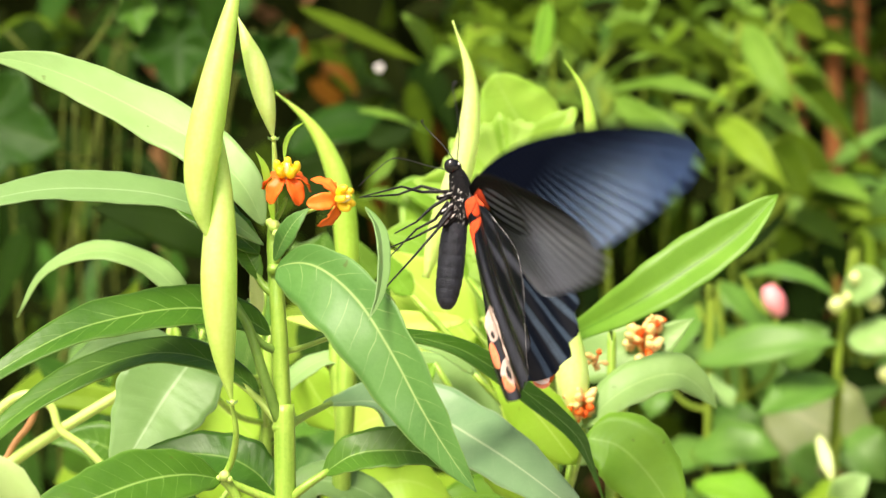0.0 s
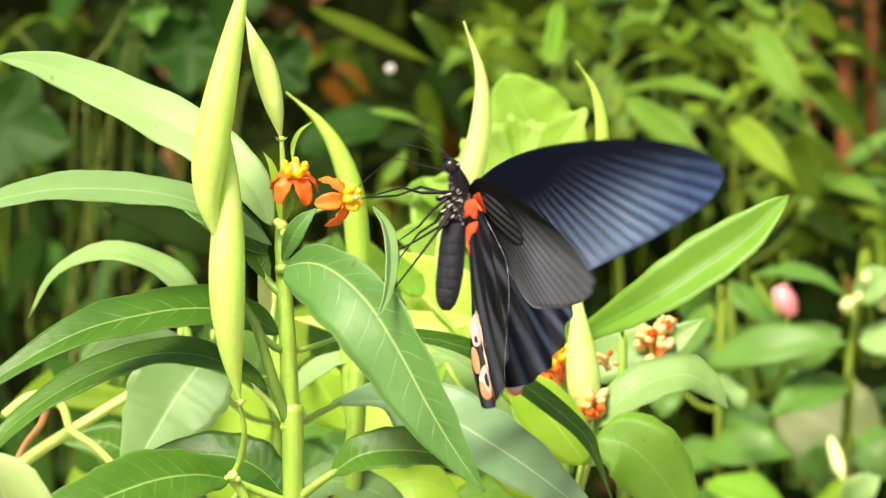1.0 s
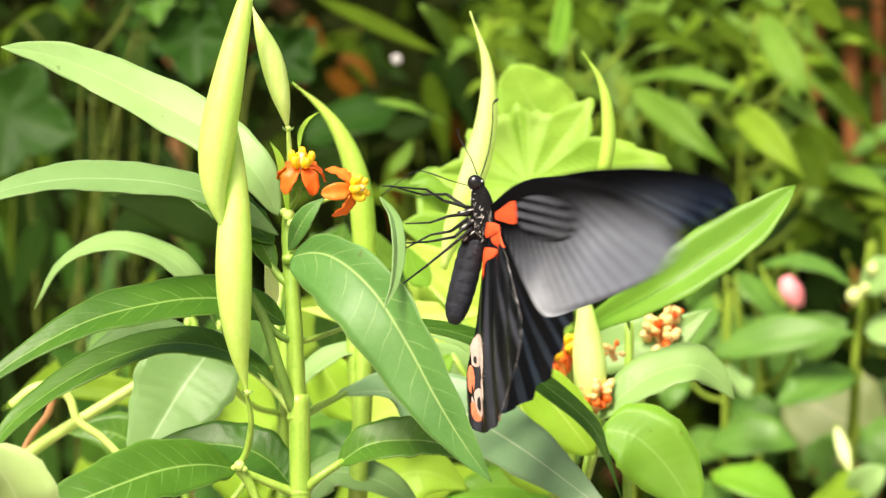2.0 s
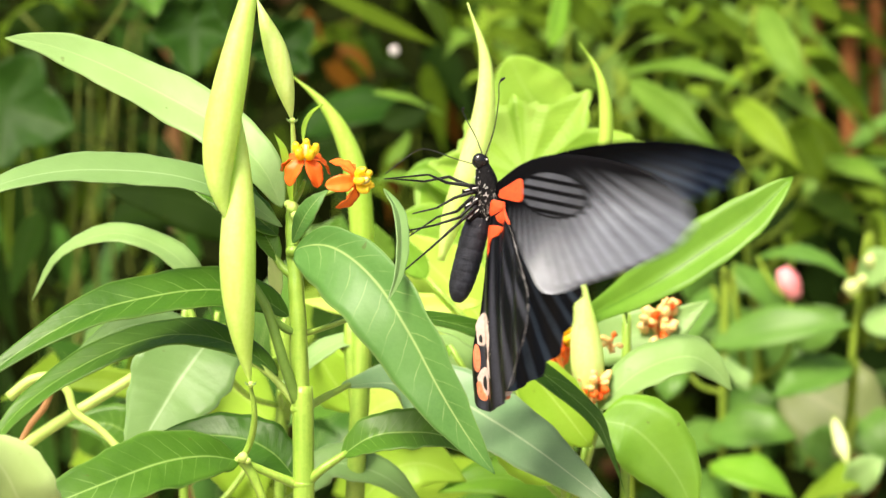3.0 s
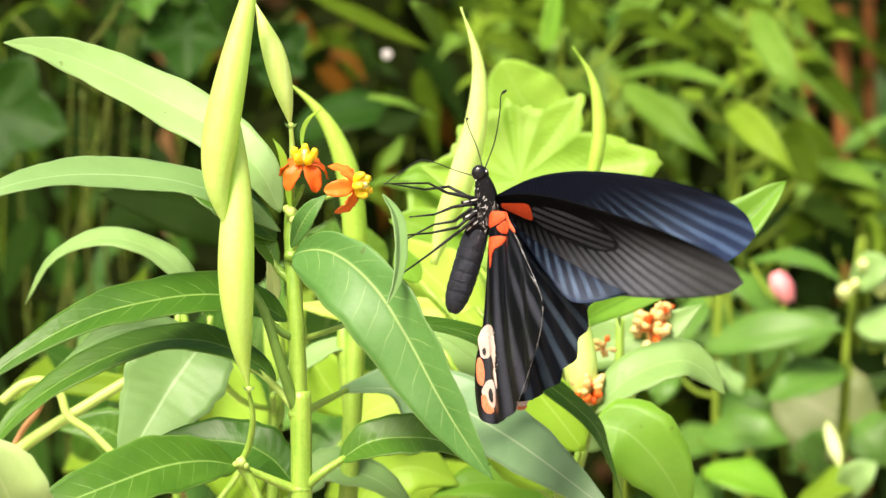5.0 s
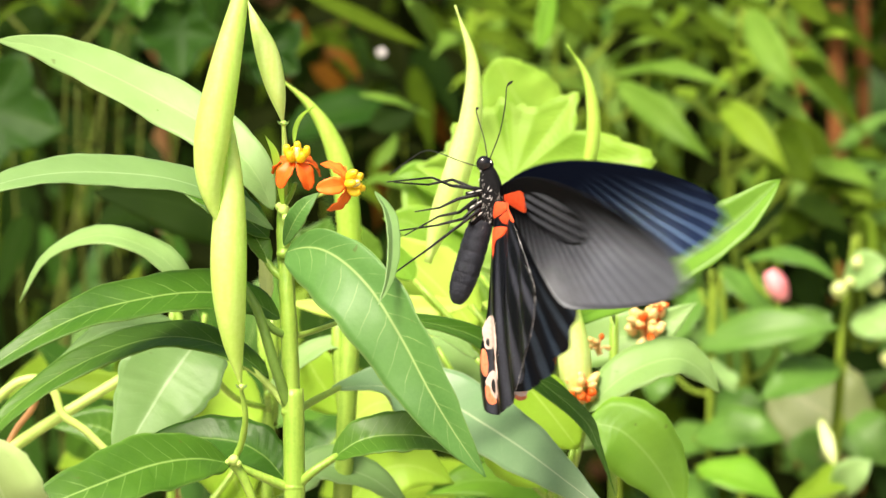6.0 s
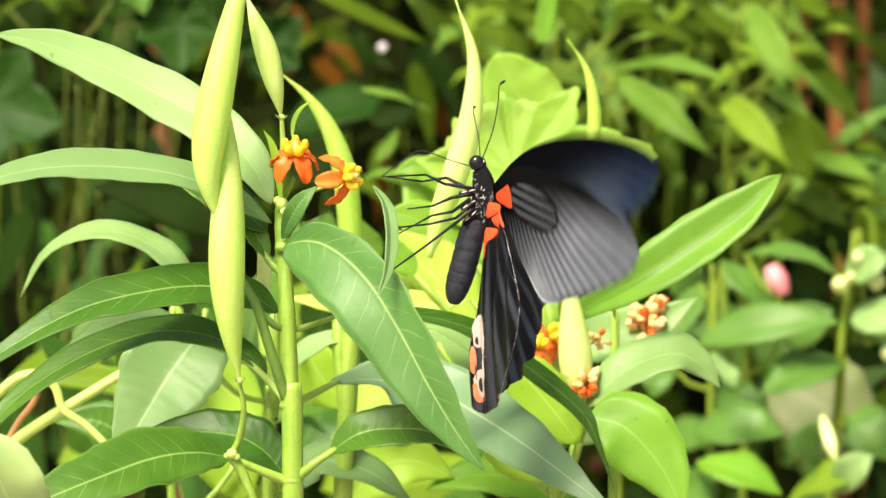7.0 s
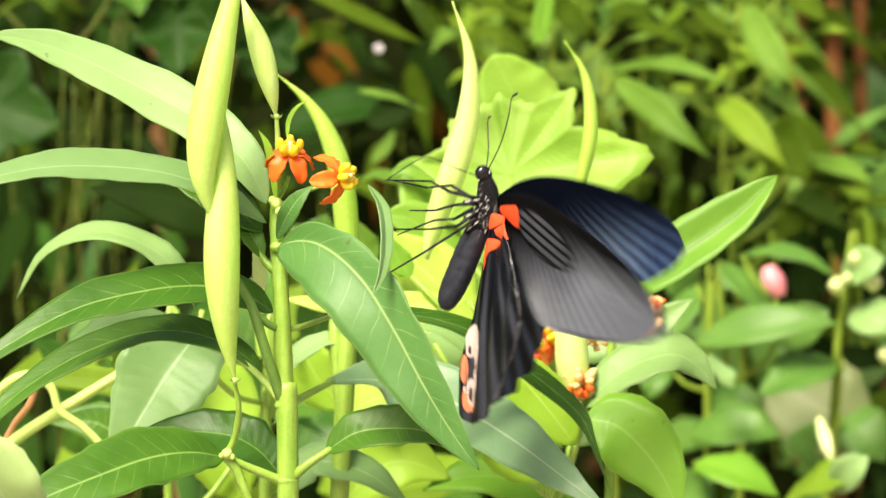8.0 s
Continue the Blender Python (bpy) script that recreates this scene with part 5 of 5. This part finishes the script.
def motions():
    # the milkweed leans in the wind: millimetres sideways and up
    sway = ((0, -1.55, 0.12), (0.5, -1.66, 0.18), (1, -2.36, 0.24), (1.75, -2.3, 0.35), (2.5, -1.9, 0.41), (3, -0.58, 0.3), (3.5, 0, 0), (4, 0.41, 0.35), (4.5, 0.86, 0), (5.2, 0.8, 0.1),
            (6, 0.35, 0.18), (6.5, -0.4, 0.65), (7, -0.29, 0.47), (7.5, -0.4, 0.59), (8, -0.71, 0.82))
    at = PLACES[milkweed.name]
    walk(milkweed, [(t, Matrix.Translation(at + Vector((0, 0, z / 1000))) @ Matrix.Rotation(math.atan(x / 750), 4, "Y")) for t, x, z in sway])
    # time; head's place in mm; lean of body and abdomen; near forewing's swing, lift and twist; the far one's; the hindwing's lean
    rows = (
        (0, 7.62, 25.37, -3.7, -3.7, -62.4, -16.2, 25.1, 23.9, 5.8, -14.0, 13.3),
        (0.1, 7.35, 26.45, -4.6, -4.6, -74.3, -8.6, 14.1, 33.8, 20.0, 8.0, 15.4),
        (0.2, 6.01, 27.22, -5.4, -5.4, -47.2, -2.8, 9.3, 1.7, 17.7, 48.0, 16.0),
        (0.3, 4.53, 27.23, -6.3, -6.3, -29.0, -3.5, 37.2, 1.7, 11.9, -14.0, 21.8),
        (0.4, 3.04, 26.48, -7.2, -7.2, -52.3, -17.7, 23.7, 1.6, 1.5, -14.0, 25.7),
        (0.5, 3.84, 27.56, -8.1, -8.1, -66.0, -21.3, 19.9, 16.3, 10.7, -14.0, 18.6),
        (0.6, 1.99, 27.26, -7.2, -7.2, -53.4, -6.6, 0.5, 1.7, 8.1, 48.0, 14.6),
        (0.7, 2.42, 25.60, -6.4, -6.4, -31.7, -3.1, 0.6, 11.9, 5.0, 18.0, 13.0),
        (0.8, 1.49, 24.70, -5.5, -5.5, -30.5, -14.7, 28.1, 1.7, -6.3, -14.0, 15.7),
        (0.9, 1.92, 24.71, -4.7, -4.7, -48.6, -20.4, 21.8, 1.6, -5.7, -14.0, 14.5),
        (1, 4.49, 25.33, -3.8, -3.8, -63.9, -21.3, 20.5, 10.3, 0.0, -14.0, 8.7),
        (1.1, 5.27, 24.02, -3.4, -3.4, -69.1, -17.9, 12.1, 11.0, 5.6, 8.0, 4.9),
        (1.2, 4.68, 23.33, -3.1, -3.1, -31.2, -4.6, 13.1, 1.7, -1.9, 18.0, 3.3),
        (1.3, 5.23, 22.71, -2.6, -2.6, -15.3, -17.0, 49.0, 1.6, -6.6, -14.0, 5.6),
        (1.4, 5.79, 22.10, -2.2, -2.2, -41.6, -20.7, 34.5, 10.9, -5.8, -14.0, 4.6),
        (1.5, 6.34, 21.48, -1.8, -1.8, -55.8, -8.8, 3.8, 23.4, 5.9, 48.0, -0.5),
        (1.6, 6.90, 20.87, -1.4, -1.4, -34.6, -6.7, -12.6, 1.7, 1.8, 48.0, 0.3),
        (1.7, 7.45, 20.25, -1.0, -1.0, -19.0, -16.5, 46.5, 1.6, -8.6, -14.0, 4.5),
        (1.8, 8.01, 19.64, -0.5, -0.5, -35.2, -21.3, 37.2, 1.7, -6.3, -14.0, 4.5),
        (1.9, 8.57, 19.02, -0.1, -0.1, -63.9, -13.8, 18.7, 32.2, 9.1, 8.0, -0.6),
        (2, 9.12, 18.41, 0.3, 0.3, -48.7, -8.6, 3.2, 18.1, 1.8, 48.0, -1.3),
        (2.1, 9.68, 17.80, 0.7, 0.7, -23.9, -5.4, -2.0, 1.7, 0.4, 18.0, 0.0),
        (2.2, 10.23, 17.18, 1.1, 1.1, -14.2, -10.4, 44.0, 1.7, -3.6, -14.0, 7.3),
        (2.3, 10.79, 16.57, 1.6, 1.6, -29.0, -21.2, 42.3, 1.7, -11.5, -14.0, 3.5),
        (2.4, 11.11, 19.52, 1.3, 1.3, -58.5, -20.2, 13.3, 40.1, 5.2, 8.0, -0.2),
        (2.5, 10.82, 21.41, 1.3, 1.3, -46.3, -9.9, -2.6, 24.4, 1.9, 48.0, -1.4),
        (2.6, 9.80, 21.32, 1.2, 1.2, -12.3, -9.3, 39.9, 1.7, 0.1, 18.0, 3.3),
        (2.7, 9.54, 20.16, 1.3, 1.3, -10.2, -16.0, 44.9, 1.6, -4.3, -14.0, 4.9),
        (2.8, 9.74, 21.29, 1.0, 1.0, -43.2, -20.3, 35.2, 19.9, -0.6, -14.0, 5.8),
        (2.9, 10.40, 20.59, 0.9, 0.9, -59.0, -14.9, 18.7, 32.1, 8.6, 8.0, 3.8),
        (3, 11.05, 22.02, 0.6, 0.6, -45.1, -8.2, -4.7, 15.4, 4.0, 48.0, 0.5),
        (3.1, 11.37, 19.68, 0.8, 0.8, -26.2, -9.4, 37.8, 1.7, 4.9, 18.0, 2.0),
        (3.2, 9.86, 19.03, 0.7, 0.7, -15.3, -17.0, 49.0, 1.6, -6.6, -14.0, 5.6),
        (3.3, 11.55, 17.91, 0.7, 0.7, -41.6, -20.7, 34.5, 10.9, -5.8, -14.0, 4.6),
        (3.4, 11.86, 19.99, 0.3, 0.3, -55.8, -8.8, 3.8, 23.4, 5.9, 48.0, -0.5),
        (3.5, 11.57, 20.71, -0.0, -0.0, -34.6, -6.7, -12.6, 1.7, 1.8, 48.0, 0.3),
        (3.6, 10.44, 19.62, 0.3, 0.3, -19.0, -16.5, 46.5, 1.6, -8.6, -14.0, 4.5),
        (3.7, 11.43, 19.45, 0.5, 0.5, -35.2, -21.3, 37.2, 1.7, -6.3, -14.0, 4.5),
        (3.8, 13.34, 19.73, 0.7, 0.7, -63.9, -13.8, 18.7, 32.2, 9.1, 8.0, -0.6),
        (3.9, 12.97, 20.01, 0.8, 0.8, -48.7, -8.6, 3.2, 18.1, 1.8, 48.0, -1.3),
        (4, 12.44, 20.60, 0.9, 0.9, -23.9, -5.4, -2.0, 1.7, 0.4, 18.0, 0.0),
        (4.1, 10.98, 18.65, 1.3, 1.3, -14.2, -10.4, 44.0, 1.7, -3.6, -14.0, 7.3),
        (4.2, 13.94, 18.84, 1.3, 1.3, -43.5, -18.2, 29.6, 21.1, -1.7, -14.0, 6.4),
        (4.3, 14.16, 19.48, 1.3, 1.3, -61.1, -16.9, 19.8, 36.1, 8.5, 8.0, 3.2),
        (4.4, 11.64, 19.21, 1.4, 1.4, -22.9, -6.2, 41.2, 1.7, 4.4, 18.0, 5.8),
        (4.5, 12.32, 20.46, 1.3, 1.3, -21.9, -11.5, 32.0, 1.7, -6.8, -14.0, 5.6),
        (4.6, 11.58, 20.72, 1.3, 1.3, -40.7, -19.2, 31.2, 16.8, 0.1, -14.0, 8.4),
        (4.7, 12.66, 19.75, 1.5, 1.5, -62.4, -16.6, 22.8, 29.4, 15.3, -14.0, 7.6),
        (4.8, 12.71, 19.78, 1.5, 1.5, -45.1, -8.2, -4.7, 15.4, 4.0, 48.0, 0.5),
        (4.9, 12.76, 19.82, 1.6, 1.6, -26.2, -9.4, 37.8, 1.7, 4.9, 18.0, 2.0),
        (5, 12.80, 19.85, 1.6, 1.6, -15.3, -17.0, 49.0, 1.6, -6.6, -14.0, 5.6),
        (5.1, 12.85, 19.88, 1.7, 1.7, -41.6, -20.7, 34.5, 10.9, -5.8, -14.0, 4.6),
        (5.2, 12.90, 19.92, 1.7, 1.7, -55.8, -8.8, 3.8, 23.4, 5.9, 48.0, -0.5),
        (5.3, 12.94, 19.95, 1.8, 1.8, -34.6, -6.7, -12.6, 1.7, 1.8, 48.0, 0.3),
        (5.4, 12.99, 19.98, 1.8, 1.8, -19.0, -16.5, 46.5, 1.6, -8.6, -14.0, 4.5),
        (5.5, 13.04, 20.01, 1.9, 1.9, -35.2, -21.3, 37.2, 1.7, -6.3, -14.0, 4.5),
        (5.6, 13.08, 20.05, 1.9, 1.9, -63.9, -13.8, 18.7, 32.2, 9.1, 8.0, -0.6),
        (5.7, 13.13, 20.08, 1.9, 1.9, -48.7, -8.6, 3.2, 18.1, 1.8, 48.0, -1.3),
        (5.8, 13.18, 20.11, 2.0, 2.0, -12.8, -9.2, 41.6, 7.9, 0.9, -14.0, -1.6),
        (5.9, 12.89, 20.06, 2.1, 2.1, -21.5, -15.9, 40.3, 1.7, -7.9, -14.0, 2.6),
        (6, 15.65, 21.84, 1.8, 1.8, -45.1, -18.6, 21.7, 25.8, -4.7, -14.0, 5.7),
        (6.1, 14.83, 21.19, 1.4, 1.4, -63.2, -16.8, 21.7, 43.4, 8.8, 8.0, 3.3),
        (6.2, 13.40, 21.92, 0.8, 0.8, -39.8, -1.1, 6.4, 21.1, 7.4, 48.0, 4.1),
        (6.3, 12.13, 20.82, 0.4, 0.4, -12.9, -4.9, 38.2, 1.7, 5.8, 18.0, 3.1),
        (6.4, 12.37, 21.85, -0.2, -0.2, -38.4, -15.7, 23.9, 25.1, -6.8, -14.0, 6.0),
        (6.5, 12.62, 22.89, -0.8, -0.8, -55.8, -11.1, 15.2, 44.2, 1.8, 8.0, 4.8),
        (6.6, 12.03, 21.12, -0.3, -0.3, -34.7, -1.5, -11.0, 27.9, 4.6, 48.0, 4.4),
        (6.7, 10.68, 21.02, -0.0, -0.0, -13.3, -5.7, 34.9, 1.7, 4.8, 18.0, 1.9),
        (6.8, 11.16, 20.17, 0.4, 0.4, -21.9, -19.7, 34.8, 14.9, -10.3, -14.0, 4.6),
        (6.9, 12.10, 19.62, 0.7, 0.7, -41.9, -20.5, 18.7, 33.9, -6.0, -14.0, 5.2),
        (7, 13.49, 20.59, 0.8, 0.8, -58.5, -13.7, 12.4, 47.4, 4.5, 8.0, -0.7),
        (7.1, 13.06, 19.72, 1.6, 1.6, -47.9, -5.0, 4.6, 36.0, 3.7, 48.0, -0.2),
        (7.2, 12.02, 20.23, 2.1, 2.1, -9.8, -10.0, 31.8, 1.7, 1.8, 18.0, -0.0),
        (7.3, 10.83, 19.21, 2.4, 2.4, -13.1, -10.4, 45.2, 6.2, -2.2, -14.0, 3.5),
        (7.4, 11.92, 20.32, 2.3, 2.3, -41.9, -21.4, 23.1, 31.5, -4.5, -14.0, -0.2),
        (7.5, 14.83, 21.12, 2.3, 2.3, -57.4, -20.3, 11.6, 44.4, 0.6, 8.0, -5.0),
        (7.6, 13.32, 19.01, 3.1, 3.1, -36.4, -7.9, 18.4, 23.2, -0.4, 48.0, -6.0),
        (7.7, 13.02, 18.42, 3.6, 3.6, -15.5, -4.0, 33.6, 4.4, 2.6, 18.0, 1.7),
        (7.8, 15.16, 16.91, 4.3, 4.3, -21.5, -19.8, 49.6, 2.2, -10.0, -14.0, -4.6),
        (7.9, 15.17, 16.77, 4.7, 4.7, -23.0, -23.8, 44.9, 24.7, -11.9, -14.0, 1.6),
        (8, 15.94, 18.16, 4.7, 4.7, -46.6, -25.1, 20.7, 39.2, -7.1, -14.0, -4.9))
    hinge_f, hinge_h = B(*HINGE["fore"]), B(*HINGE["hind"])
    body = {r[0]: Matrix.Translation((r[1] / 1000, 0.015, ZC + r[2] / 1000)) @ Matrix.Rotation(radians(r[3]), 4, "Y") for r in rows}
    walk(butterfly, [(t, m) for t, m in body.items()])
    walk(abdomen, [(r[0], Matrix.Translation(B(-3, 98)) @ Matrix.Rotation(radians(r[4]), 4, "Y")) for r in rows])
    def swing_forward(t):
        """The turn of the hindwings at the start, while the body hangs back: forward and outward."""
        forward = -14 - 14 * min(1, t / 0.35) if t < 0.6 else -28 + 28 * min(1, (t - 0.6) / 0.9)
        outward = 8 * max(0, 1 - t / 1.5)
        return Matrix.Rotation(radians(forward), 4, "X") @ Matrix.Rotation(radians(-outward), 4, "Y")

    for near in (True, False):
        s = -1 if near else 1
        i = 5 if near else 8
        walk(wings["fore", near], [(r[0], Matrix.Translation(hinge_f + Vector((0, s * 0.003, 0))) @ rot(*r[i:i + 3])) for r in rows])
        walk(wings["hind", near], [(r[0], Matrix.Translation(hinge_h + Vector((0, s * 0.002, 0))) @ swing_forward(r[0]) @ rot(0.25 * r[i] - 54 if near else 0.85 * r[i] + 6, r[11] + r[3] + (0 if near else 8), 0)) for r in rows])
    for ob, h, foot in legs:
        rest = body[3.5] @ (h + foot)
        out = []
        for t, m in body.items():
            q = foot.rotation_difference(m.inverted() @ rest - h)
            out.append((t, Matrix.Translation(h) @ q.to_matrix().to_4x4()))
        walk(ob, out)
    swing = (((0, -10, -10), (0.5, -45, 0), (1, -80, 0), (1.2, -50, 0), (2.3, 0, 0), (3.5, 0, 0), (8, 3, 0)), ((0, -12, 0), (0.5, -20, 0), (1, -20, 0), (1.2, -10, 0), (2.3, 0, 0), (3.5, 0, 0), (6, 10, 0), (8, 22, 0)))
    for (ob, h), keys in zip(antennae, swing):
        walk(ob, [(t, Matrix.Translation(h) @ Matrix.Rotation(radians(a), 4, "Y") @ Matrix.Rotation(radians(b), 4, "X")) for t, a, b in keys])


motions()
